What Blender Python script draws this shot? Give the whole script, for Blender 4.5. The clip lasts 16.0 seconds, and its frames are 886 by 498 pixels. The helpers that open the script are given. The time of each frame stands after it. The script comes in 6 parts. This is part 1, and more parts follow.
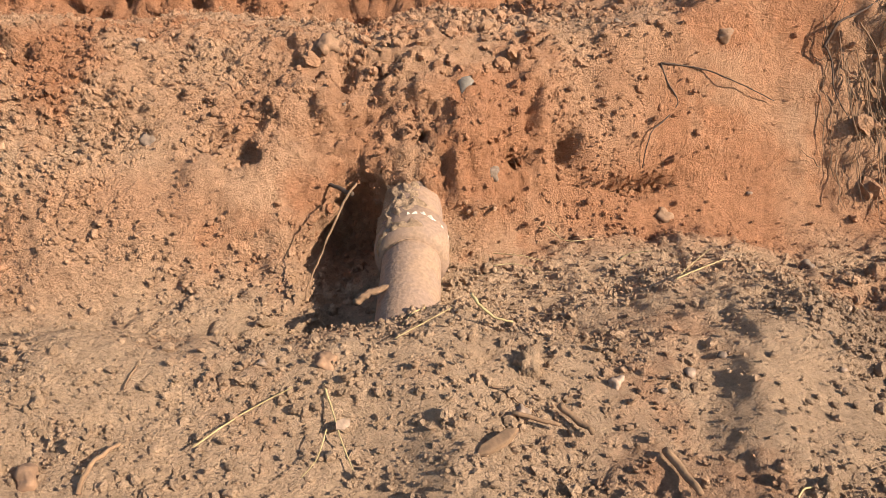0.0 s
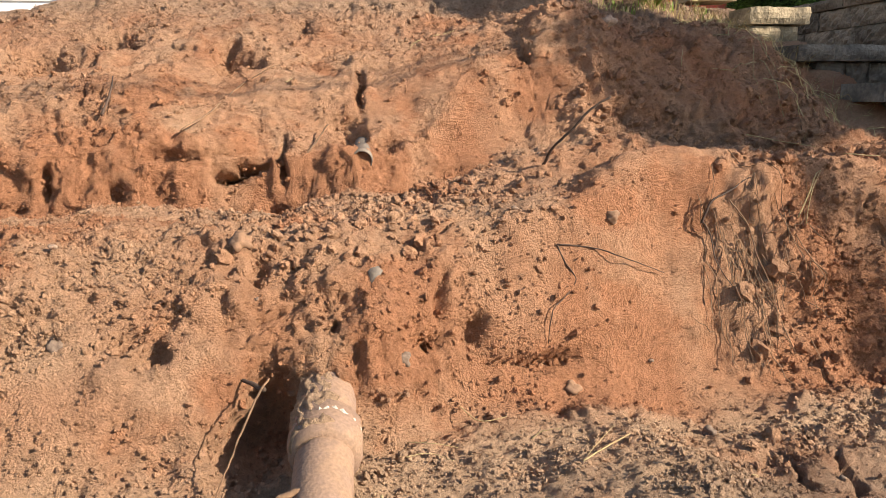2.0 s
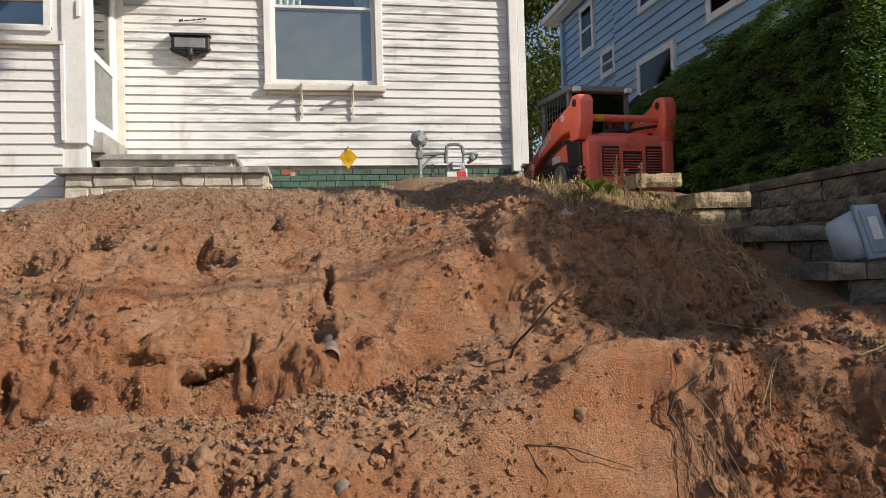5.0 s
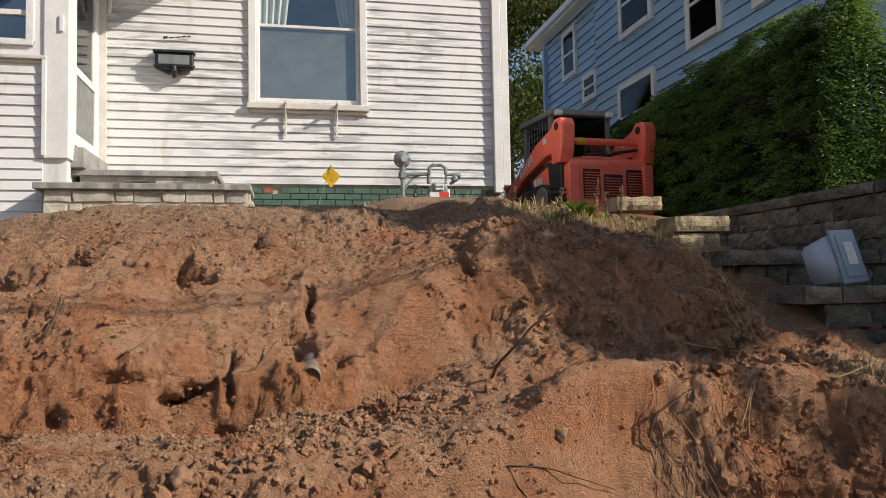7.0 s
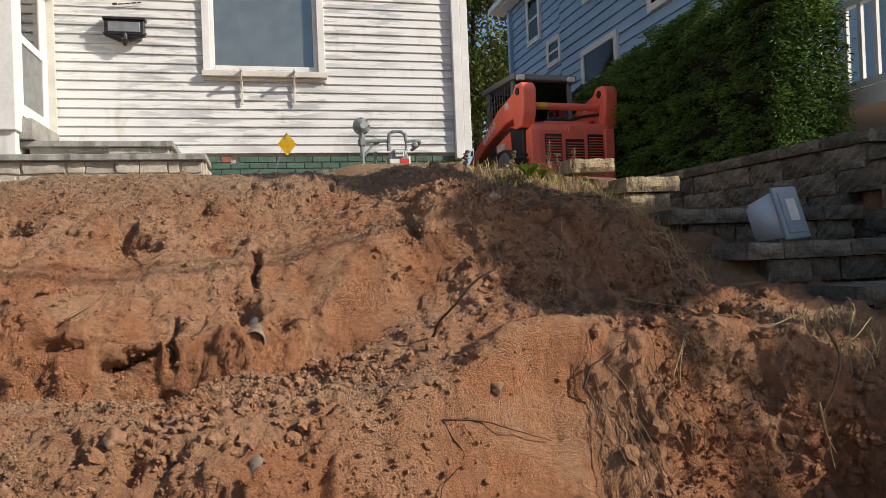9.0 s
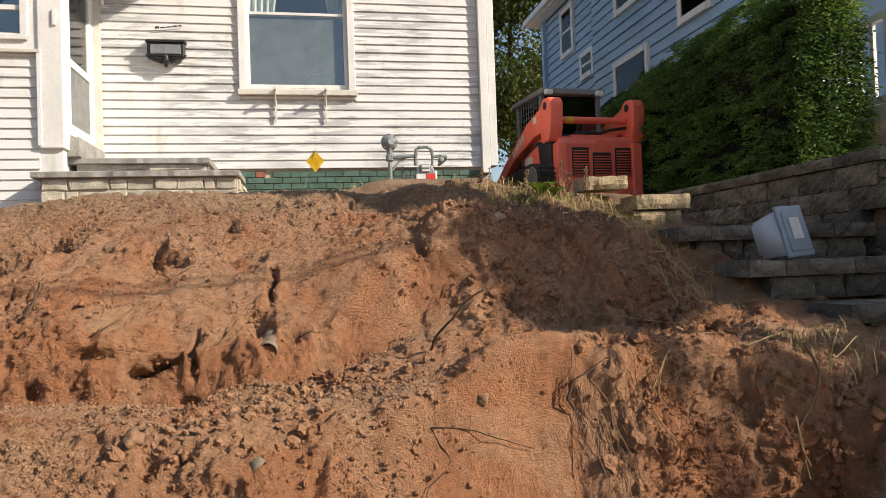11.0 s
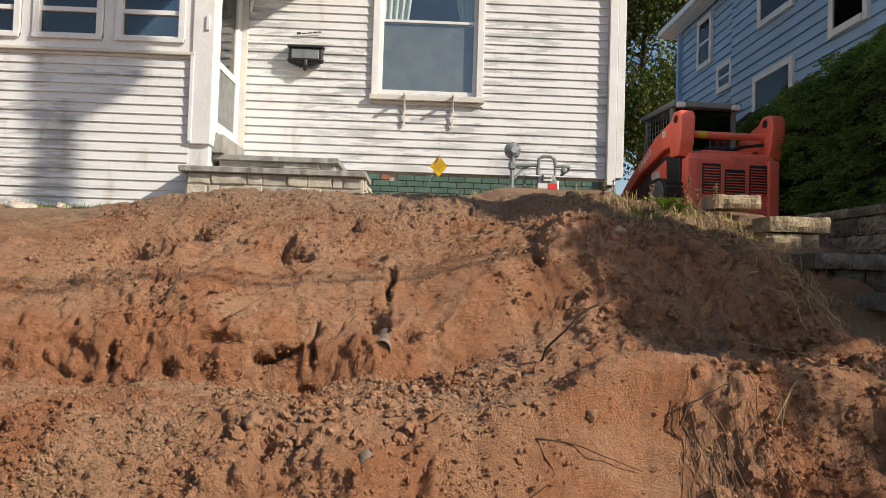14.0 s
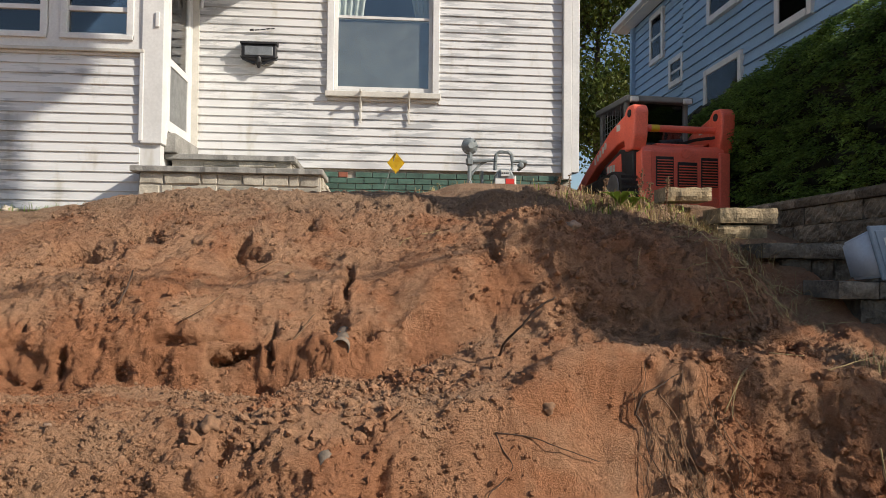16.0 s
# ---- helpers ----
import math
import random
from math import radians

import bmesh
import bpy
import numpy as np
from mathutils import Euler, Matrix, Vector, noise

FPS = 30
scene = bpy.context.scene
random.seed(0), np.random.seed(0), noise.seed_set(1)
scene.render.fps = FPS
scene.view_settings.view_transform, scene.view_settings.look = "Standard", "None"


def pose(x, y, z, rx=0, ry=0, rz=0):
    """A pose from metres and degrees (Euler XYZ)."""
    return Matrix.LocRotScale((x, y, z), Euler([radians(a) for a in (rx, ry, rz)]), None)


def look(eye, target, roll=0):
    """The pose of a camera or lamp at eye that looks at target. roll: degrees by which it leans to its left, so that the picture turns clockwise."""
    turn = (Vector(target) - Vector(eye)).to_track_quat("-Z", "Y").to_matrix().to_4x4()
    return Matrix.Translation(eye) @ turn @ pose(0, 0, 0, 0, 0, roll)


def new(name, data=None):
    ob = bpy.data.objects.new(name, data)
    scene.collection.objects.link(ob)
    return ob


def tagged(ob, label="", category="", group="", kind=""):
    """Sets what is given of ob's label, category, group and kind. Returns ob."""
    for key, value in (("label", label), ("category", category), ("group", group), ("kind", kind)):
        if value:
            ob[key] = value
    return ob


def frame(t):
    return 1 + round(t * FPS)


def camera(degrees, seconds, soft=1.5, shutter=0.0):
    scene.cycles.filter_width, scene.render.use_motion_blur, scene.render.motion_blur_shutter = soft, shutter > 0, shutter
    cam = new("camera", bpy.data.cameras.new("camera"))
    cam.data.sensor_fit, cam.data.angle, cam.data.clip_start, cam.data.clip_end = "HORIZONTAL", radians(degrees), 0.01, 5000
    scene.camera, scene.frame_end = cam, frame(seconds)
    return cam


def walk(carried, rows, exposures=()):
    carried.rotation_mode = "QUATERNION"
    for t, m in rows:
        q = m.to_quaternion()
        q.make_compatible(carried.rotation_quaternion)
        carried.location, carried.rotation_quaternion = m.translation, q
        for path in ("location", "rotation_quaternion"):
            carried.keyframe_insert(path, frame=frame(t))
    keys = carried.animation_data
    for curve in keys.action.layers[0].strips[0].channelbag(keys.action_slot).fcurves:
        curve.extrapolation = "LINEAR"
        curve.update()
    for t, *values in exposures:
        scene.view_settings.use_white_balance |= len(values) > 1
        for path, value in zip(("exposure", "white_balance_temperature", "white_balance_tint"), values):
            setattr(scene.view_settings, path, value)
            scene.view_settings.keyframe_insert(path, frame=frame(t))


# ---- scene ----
cam = camera(62.9, 16.0, soft=0.3)
PATH = [
    (0, (0.177, 0.473, 0.786), (0.291, 2.865, -0.225), 1.1),
    (0.5, (0.177, 0.459, 0.810), (0.296, 2.850, -0.205), 1.3),
    (1, (0.179, 0.465, 0.806), (0.332, 2.865, -0.185), 1.3),
    (1.5, (0.202, 0.456, 0.815), (0.451, 2.883, -0.082), 1.4),
    (2, (0.243, 0.441, 0.926), (0.594, 2.963, 0.400), -0.2),
    (2.5, (0.246, 0.424, 1.024), (0.630, 2.985, 0.792), -1.1),
    (3, (0.240, 0.426, 1.026), (0.611, 2.998, 0.916), -1.2),
    (3.5, (0.250, 0.390, 1.040), (0.605, 2.965, 1.002), -1.5),
    (4, (0.263, 0.413, 1.050), (0.659, 2.983, 1.067), -1.8),
    (6.5, (0.242, 0.412, 1.035), (0.771, 2.955, 1.136), -1.1),
    (7, (0.246, 0.408, 1.040), (0.786, 2.947, 1.175), -1.1),
    (7.5, (0.239, 0.397, 1.043), (0.779, 2.935, 1.192), -1.1),
    (8, (0.250, 0.390, 1.033), (0.786, 2.931, 1.163), -1.4),
    (8.5, (0.322, 0.372, 1.017), (0.915, 2.903, 1.071), -2.0),
    (8.7, (0.343, 0.373, 0.998), (0.974, 2.895, 1.023), -2.3),
    (10.8, (0.489, 0.133, 1.037), (1.031, 2.675, 1.065), -2.3),
    (11, (0.498, 0.120, 1.037), (0.987, 2.673, 1.096), -2.0),
    (11.5, (0.521, 0.079, 1.045), (0.929, 2.644, 1.167), -1.0),
    (12, (0.501, 0.085, 1.065), (0.881, 2.652, 1.223), -0.6),
    (12.5, (0.507, 0.073, 1.062), (0.861, 2.643, 1.231), -0.0),
    (13, (0.506, 0.069, 1.063), (0.753, 2.653, 1.208), 1.1),
    (13.5, (0.502, 0.098, 1.043), (0.643, 2.691, 1.149), 1.6),
    (14, (0.499, 0.104, 1.036), (0.571, 2.701, 1.123), 1.8),
    (14.5, (0.490, 0.121, 1.027), (0.536, 2.720, 1.106), 1.8),
    (15, (0.497, 0.118, 1.043), (0.606, 2.714, 1.122), 1.7),
    (15.5, (0.511, 0.098, 1.048), (0.715, 2.688, 1.127), 1.2),
    (16, (0.516, 0.094, 1.044), (0.729, 2.684, 1.118), 0.6),
]
EXPOSURES = [(0.0, 1.22, 6500, 10), (1.5, 1.22, 6500, 10), (2.0, 1.2, 6400, 10), (2.5, 0.62, 6450, 10), (3.0, 0.36, 6450, 10), (3.5, 0.47, 6450, 10), (7.0, 0.3, 6250, 10), (8.5, 0.3, 6250, 10), (11.0, 0.58, 6600, 10), (12.0, 0.52, 6550, 10), (13.0, 0.68, 6500, 10), (13.5, 0.45, 6450, 10), (14.5, 0.38, 6350, 10), (16.0, 0.26, 6300, 10)]
walk(cam, [(t, look(eye, target, roll)) for t, eye, target, roll in PATH], EXPOSURES)

# ---- light: low sun from the right behind the camera, clear sky ----
SUN_FROM = Vector((0.38, -0.22, 0.262)).normalized()
world = bpy.data.worlds.new("world")
scene.world = world
world.use_nodes = True
wn = world.node_tree
sky = wn.nodes.new("ShaderNodeTexSky")
sky.sky_type = "NISHITA"
sky.sun_disc = False
sky.sun_elevation = math.asin(SUN_FROM.z)
sky.sun_rotation = math.atan2(SUN_FROM.x, SUN_FROM.y)
wn.links.new(sky.outputs[0], wn.nodes["Background"].inputs[0])
wn.nodes["Background"].inputs[1].default_value = 0.095
sun = new("sun", bpy.data.lights.new("sun", "SUN"))
sun.data.energy, sun.data.angle, sun.data.color = 4.7, radians(0.5), (1.0, 0.89, 0.74)
sun.rotation_mode = "QUATERNION"
sun.rotation_quaternion = (-SUN_FROM).to_track_quat("-Z", "Y")
rng = np.random.default_rng(7)
rnd = random.Random(5)


# ---- materials ----
def material(name, color, rough=0.6, metal=0.0, var=0.15, scale=6.0, fine=60.0, bump=0.2, dist=0.004, color2=None, spec=0.5, island=0.0, objvar=0.0):
    """Principled surface with blotches at one scale and grain at another."""
    m = bpy.data.materials.new(name)
    m.use_nodes = True
    t = m.node_tree
    n, li = t.nodes, t.links
    b = n["Principled BSDF"]
    b.inputs["Roughness"].default_value, b.inputs["Metallic"].default_value = rough, metal
    b.inputs["Specular IOR Level"].default_value = spec
    co = n.new("ShaderNodeTexCoord").outputs["Object"]
    big, small = n.new("ShaderNodeTexNoise"), n.new("ShaderNodeTexNoise")
    big.inputs["Scale"].default_value, small.inputs["Scale"].default_value = scale, fine
    big.inputs["Detail"].default_value, small.inputs["Detail"].default_value = 5, 4
    li.new(co, big.inputs["Vector"]), li.new(co, small.inputs["Vector"])
    ramp = n.new("ShaderNodeValToRGB")
    c2 = color2 or tuple(c * (1 - 2 * var) for c in color)
    ramp.color_ramp.elements[0].position, ramp.color_ramp.elements[1].position = 0.33, 0.66
    ramp.color_ramp.elements[0].color, ramp.color_ramp.elements[1].color = (*c2, 1), (*color, 1)
    li.new(big.outputs["Fac"], ramp.inputs[0])
    mix = n.new("ShaderNodeMix")
    mix.data_type, mix.blend_type = "RGBA", "MULTIPLY"
    mix.inputs[0].default_value = 1.0
    mr = n.new("ShaderNodeMapRange")
    mr.inputs["From Min"].default_value, mr.inputs["From Max"].default_value = 0.3, 0.7
    mr.inputs["To Min"].default_value, mr.inputs["To Max"].default_value = 1 - var, 1 + var * 0.6
    li.new(small.outputs["Fac"], mr.inputs[0])
    li.new(ramp.outputs[0], mix.inputs[6]), li.new(mr.outputs[0], mix.inputs[7])
    out = mix.outputs[2]
    if island or objvar:
        src = n.new("ShaderNodeNewGeometry").outputs["Random Per Island"] if island else n.new("ShaderNodeObjectInfo").outputs["Random"]
        k = n.new("ShaderNodeMapRange")
        k.inputs["To Min"].default_value, k.inputs["To Max"].default_value = 1 - (island or objvar), 1 + (island or objvar)
        li.new(src, k.inputs[0])
        mx = n.new("ShaderNodeMix")
        mx.data_type, mx.blend_type = "RGBA", "MULTIPLY"
        mx.inputs[0].default_value = 1.0
        li.new(out, mx.inputs[6]), li.new(k.outputs[0], mx.inputs[7])
        out = mx.outputs[2]
    li.new(out, b.inputs["Base Color"])
    if bump:
        bp = n.new("ShaderNodeBump")
        bp.inputs["Strength"].default_value, bp.inputs["Distance"].default_value = bump, dist
        li.new(small.outputs["Fac"], bp.inputs["Height"]), li.new(bp.outputs[0], b.inputs["Normal"])
    return m


def leafy(m, share=0.45):
    """Lets light through thin leaves."""
    n, li = m.node_tree.nodes, m.node_tree.links
    b = n["Principled BSDF"]
    tr, mx = n.new("ShaderNodeBsdfTranslucent"), n.new("ShaderNodeMixShader")
    mx.inputs[0].default_value = share
    li.new(b.inputs["Base Color"].links[0].from_socket, tr.inputs[0])
    li.new(b.outputs[0], mx.inputs[1]), li.new(tr.outputs[0], mx.inputs[2])
    li.new(mx.outputs[0], n["Material Output"].inputs[0])
    return m


def siding_material():
    """White paint, chalky and worn to grey in patches that run along the boards."""
    m = bpy.data.materials.new("white_siding")
    m.use_nodes = True
    n, li = m.node_tree.nodes, m.node_tree.links
    b = n["Principled BSDF"]
    b.inputs["Roughness"].default_value = 0.5
    co = n.new("ShaderNodeTexCoord").outputs["Object"]

    def noise_of(scale, stretch, detail):
        mp, q = n.new("ShaderNodeMapping"), n.new("ShaderNodeTexNoise")
        mp.inputs["Scale"].default_value = stretch
        q.inputs["Scale"].default_value, q.inputs["Detail"].default_value, q.inputs["Roughness"].default_value = scale, detail, 0.62
        li.new(co, mp.inputs[0]), li.new(mp.outputs[0], q.inputs["Vector"])
        return q.outputs["Fac"]

    def ranged(v, lo, hi):
        q = n.new("ShaderNodeMapRange")
        q.interpolation_type = "SMOOTHSTEP"
        q.inputs["From Min"].default_value, q.inputs["From Max"].default_value = lo, hi
        li.new(v, q.inputs[0])
        return q.outputs[0]
    worn = n.new("ShaderNodeMath")
    worn.operation = "MULTIPLY"
    li.new(ranged(noise_of(2.4, (0.7, 1, 6.0), 6), 0.47, 0.55), worn.inputs[0]), li.new(ranged(noise_of(0.55, (1, 1, 1), 2), 0.40, 0.54), worn.inputs[1])
    mx = n.new("ShaderNodeMix")
    mx.data_type = "RGBA"
    mx.inputs[6].default_value, mx.inputs[7].default_value = (0.64, 0.64, 0.635, 1), (0.40, 0.405, 0.41, 1)
    li.new(worn.outputs[0], mx.inputs[0])
    dirt = n.new("ShaderNodeMix")
    dirt.data_type, dirt.blend_type = "RGBA", "MULTIPLY"
    dirt.inputs[7].default_value = (0.80, 0.77, 0.70, 1)
    li.new(mx.outputs[2], dirt.inputs[6]), li.new(ranged(noise_of(5.0, (1, 1, 0.35), 5), 0.52, 0.75), dirt.inputs[0])
    li.new(dirt.outputs[2], b.inputs["Base Color"])
    bp = n.new("ShaderNodeBump")
    bp.inputs["Strength"].default_value, bp.inputs["Distance"].default_value = 0.12, 0.002
    li.new(noise_of(30.0, (0.3, 1, 3), 4), bp.inputs["Height"]), li.new(bp.outputs[0], b.inputs["Normal"])
    return m


def soil_material(name, relief, low=0.86, high=1.12):
    """Dry red-brown earth; relief is the height of its fine grain in metres."""
    m = bpy.data.materials.new(name)
    m.use_nodes = True
    t = m.node_tree
    n, li = t.nodes, t.links
    b = n["Principled BSDF"]
    b.inputs["Roughness"].default_value, b.inputs["Specular IOR Level"].default_value = 0.95, 0.15
    co = n.new("ShaderNodeTexCoord").outputs["Object"]

    def noise_of(scale, detail=6.0, rough=0.6, off=0.0):
        q = n.new("ShaderNodeTexNoise")
        q.inputs["Scale"].default_value, q.inputs["Detail"].default_value, q.inputs["Roughness"].default_value = scale, detail, rough
        mp = n.new("ShaderNodeMapping")
        mp.inputs["Location"].default_value = (off, off * 0.7, 0)
        li.new(co, mp.inputs[0]), li.new(mp.outputs[0], q.inputs["Vector"])
        return q.outputs["Fac"]

    def mixed(fac, a, c, kind="MIX"):
        q = n.new("ShaderNodeMix")
        q.data_type, q.blend_type = "RGBA", kind
        for sock, v in ((q.inputs[0], fac), (q.inputs[6], a), (q.inputs[7], c)):
            if isinstance(v, bpy.types.NodeSocket):
                li.new(v, sock)
            else:
                sock.default_value = v
        return q.outputs[2]

    def ranged(v, lo, hi, to0=0.0, to1=1.0):
        q = n.new("ShaderNodeMapRange")
        for key, val in (("From Min", lo), ("From Max", hi), ("To Min", to0), ("To Max", to1)):
            q.inputs[key].default_value = val
        li.new(v, q.inputs[0])
        return q.outputs[0]
    dry, red, dark = (0.50, 0.325, 0.20, 1), (0.41, 0.19, 0.097, 1), (0.17, 0.108, 0.076, 1)
    vc = n.new("ShaderNodeVertexColor")
    vc.layer_name = "earth"
    sep = n.new("ShaderNodeSeparateColor")
    li.new(vc.outputs[0], sep.inputs[0])
    blot = noise_of(2.2, 6, 0.62)
    redf = n.new("ShaderNodeMath")
    redf.operation, redf.use_clamp = "ADD", True
    li.new(ranged(blot, 0.52, 0.68, 0, 0.75), redf.inputs[0]), li.new(sep.outputs[0], redf.inputs[1])
    c = mixed(redf.outputs[0], dry, red)
    darkf = n.new("ShaderNodeMath")
    darkf.operation, darkf.use_clamp = "ADD", True
    li.new(ranged(noise_of(5.0, 7, 0.66, 3.0), 0.58, 0.72, 0, 0.22), darkf.inputs[0]), li.new(sep.outputs[1], darkf.inputs[1])
    c = mixed(darkf.outputs[0], c, dark)
    c = mixed(1.0, c, ranged(noise_of(38.0, 7, 0.75, 9.0), 0.3, 0.7, 0.72, 1.24), "MULTIPLY")
    c = mixed(1.0, c, ranged(noise_of(230.0, 4, 0.7, 5.0), 0.3, 0.7, 0.84, 1.15), "MULTIPLY")
    rp = n.new("ShaderNodeNewGeometry").outputs["Random Per Island"]
    c = mixed(1.0, c, ranged(rp, 0.0, 1.0, low, high), "MULTIPLY")
    li.new(c, b.inputs["Base Color"])
    h = n.new("ShaderNodeMath")
    h.operation = "MULTIPLY_ADD"
    h.inputs[1].default_value = 2.2
    li.new(noise_of(48.0, 8, 0.78, 1.0), h.inputs[0]), li.new(noise_of(190.0, 5, 0.75, 2.0), h.inputs[2])
    last = h.outputs[0]
    patches = ranged(noise_of(4.5, 4, 0.6, 7.0), 0.40, 0.60, 0.12, 1.0)
    for size, depth in ((62.0, -0.6), (135.0, -0.7), (290.0, -0.35)):
        vo = n.new("ShaderNodeTexVoronoi")
        vo.inputs["Scale"].default_value = size
        li.new(co, vo.inputs["Vector"])
        h2 = n.new("ShaderNodeMath")
        h2.operation = "MULTIPLY_ADD"
        k = n.new("ShaderNodeMath")
        k.operation = "MULTIPLY"
        k.inputs[1].default_value = depth
        li.new(patches, k.inputs[0]), li.new(k.outputs[0], h2.inputs[1])
        li.new(vo.outputs["Distance"], h2.inputs[0]), li.new(last, h2.inputs[2])
        last = h2.outputs[0]
    bp = n.new("ShaderNodeBump")
    bp.inputs["Strength"].default_value, bp.inputs["Distance"].default_value = 1.0, relief
    li.new(h2.outputs[0], bp.inputs["Height"]), li.new(bp.outputs[0], b.inputs["Normal"])
    return m


def glass_material(name, tint=(0.9, 0.95, 0.95), ior=2.2):
    m = bpy.data.materials.new(name)
    m.use_nodes = True
    t = m.node_tree
    n, li = t.nodes, t.links
    n.remove(n["Principled BSDF"])
    tr, gl, fr, mx = n.new("ShaderNodeBsdfTransparent"), n.new("ShaderNodeBsdfGlossy"), n.new("ShaderNodeFresnel"), n.new("ShaderNodeMixShader")
    tr.inputs[0].default_value, gl.inputs["Roughness"].default_value = (*tint, 1), 0.02
    fr.inputs["IOR"].default_value = ior
    li.new(fr.outputs[0], mx.inputs[0]), li.new(tr.outputs[0], mx.inputs[1]), li.new(gl.outputs[0], mx.inputs[2])
    li.new(mx.outputs[0], n["Material Output"].inputs[0])
    return m


SOIL = soil_material("soil", 0.012, 1.0, 1.0)
CLOD = soil_material("soil_clod", 0.007, 0.72, 1.02)
WHITE = siding_material()
TRIM = material("white_trim", (0.72, 0.715, 0.70), 0.4, var=0.07, scale=3, fine=40, bump=0.06, color2=(0.62, 0.615, 0.60))
CREAM = material("cream_trim", (0.60, 0.575, 0.515), 0.5, var=0.08, scale=4, fine=40, bump=0.08)
GREENBRICK = material("green_painted_brick", (0.075, 0.15, 0.115), 0.6, var=0.2, scale=8, fine=70, bump=0.3, objvar=0.15)
REDBRICK = material("red_brick", (0.36, 0.12, 0.07), 0.75, var=0.2, scale=9, fine=80, bump=0.4)
STONE = material("stoop_stone", (0.52, 0.475, 0.39), 0.85, var=0.22, scale=7, fine=70, bump=0.5, dist=0.006, objvar=0.22)
SLATE = material("slate_tread", (0.32, 0.31, 0.285), 0.75, var=0.2, scale=6, fine=60, bump=0.5, dist=0.006)
MORTAR = material("mortar", (0.48, 0.44, 0.37), 0.9, var=0.15, scale=12, fine=90, bump=0.4)
BLOCK = material("grey_block", (0.26, 0.215, 0.16), 0.92, var=0.32, scale=7, fine=48, bump=1.0, dist=0.016, objvar=0.4)
TANBLOCK = material("tan_block", (0.47, 0.36, 0.215), 0.92, var=0.28, scale=9, fine=55, bump=0.9, dist=0.012, objvar=0.15)
BLUE = material("blue_clapboard", (0.29, 0.445, 0.635), 0.55, var=0.06, scale=0.8, fine=20, bump=0.08, objvar=0.06)
ROOF = material("roof_shingle", (0.10, 0.10, 0.105), 0.9, var=0.2, scale=3, fine=30, bump=0.5)
ORANGE = material("orange_paint", (0.92, 0.18, 0.11), 0.38, var=0.12, scale=3, fine=45, bump=0.05, color2=(0.84, 0.15, 0.09))
BLACKPAINT = material("black_paint", (0.022, 0.022, 0.024), 0.5, var=0.2, scale=6, fine=50, bump=0.1)
RUBBER = material("rubber", (0.03, 0.028, 0.027), 0.85, var=0.3, scale=9, fine=60, bump=0.4)
STEEL = material("grey_steel", (0.30, 0.31, 0.31), 0.45, 0.6, var=0.15, scale=10, fine=80, bump=0.1)
CABGREY = material("cab_grey", (0.21, 0.21, 0.20), 0.5, var=0.12, scale=4, fine=50, bump=0.1)
DARKMETAL = material("dark_bronze", (0.035, 0.034, 0.036), 0.45, 0.3, var=0.25, scale=14, fine=90, bump=0.2)
METERGREY = material("meter_grey", (0.23, 0.26, 0.265), 0.5, 0.2, var=0.15, scale=15, fine=100, bump=0.15)
YELLOW = material("yellow_vinyl", (0.75, 0.48, 0.015), 0.5, var=0.06, scale=15, fine=90, bump=0.05)
LEAF = material("hedge_leaf", (0.21, 0.315, 0.066), 0.6, var=0.25, scale=1.4, fine=30, bump=0.0, color2=(0.085, 0.15, 0.036), island=0.6, spec=0.25)
TREELEAF = material("tree_leaf", (0.12, 0.125, 0.025), 0.6, var=0.3, scale=1.1, fine=20, bump=0.0, color2=(0.07, 0.11, 0.02), island=0.5, spec=0.25)
leafy(LEAF, 0.3), leafy(TREELEAF, 0.4)
BARK = material("bark", (0.10, 0.075, 0.055), 0.9, var=0.3, scale=8, fine=40, bump=0.8, dist=0.02)
# near-black base colour stands in for the shade deep in the hedge
HEDGE_SHADE = material("hedge_shade", (0.018, 0.02, 0.01), 0.95, var=0.3, scale=10, fine=50, bump=0.6)
STRAW = material("straw", (0.52, 0.385, 0.17), 0.75, var=0.2, scale=20, fine=120, bump=0.2, island=0.3)
ROOT = material("root", (0.24, 0.135, 0.07), 0.9, var=0.25, scale=20, fine=120, bump=0.5)
DARKROOT = material("dark_root", (0.09, 0.052, 0.032), 0.9, var=0.25, scale=20, fine=120, bump=0.5)
WEED = material("weed_leaf", (0.30, 0.42, 0.06), 0.6, var=0.2, scale=12, fine=60, bump=0.1, island=0.3)
leafy(WEED, 0.35)
CLAY = material("clay_pipe", (0.27, 0.165, 0.10), 0.85, var=0.22, scale=18, fine=110, bump=0.6, dist=0.004, color2=(0.23, 0.145, 0.10))
LIME = material("lime_mortar", (0.60, 0.52, 0.42), 0.9, var=0.2, scale=30, fine=120, bump=0.5)
PVC = material("grey_pipe", (0.22, 0.17, 0.125), 0.7, var=0.25, scale=20, fine=120, bump=0.3)
ROCK = material("pebble", (0.30, 0.20, 0.135), 0.85, var=0.25, scale=18, fine=110, bump=0.5, objvar=0.3)
SANDSTONE = material("ochre_stone", (0.28, 0.155, 0.085), 0.9, var=0.2, scale=18, fine=110, bump=0.5)
CURTAIN = material("curtain", (0.70, 0.71, 0.65), 0.9, var=0.08, scale=6, fine=80, bump=0.1)
# dark base colour stands in for unlit space behind windows and porches
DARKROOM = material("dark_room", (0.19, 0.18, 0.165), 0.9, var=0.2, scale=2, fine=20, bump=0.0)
SCREEN = material("insect_screen", (0.17, 0.165, 0.155), 0.8, var=0.15, scale=6, fine=200, bump=0.0)
TOTE = material("tote_plastic", (0.60, 0.63, 0.69), 0.4, var=0.06, scale=8, fine=60, bump=0.05)
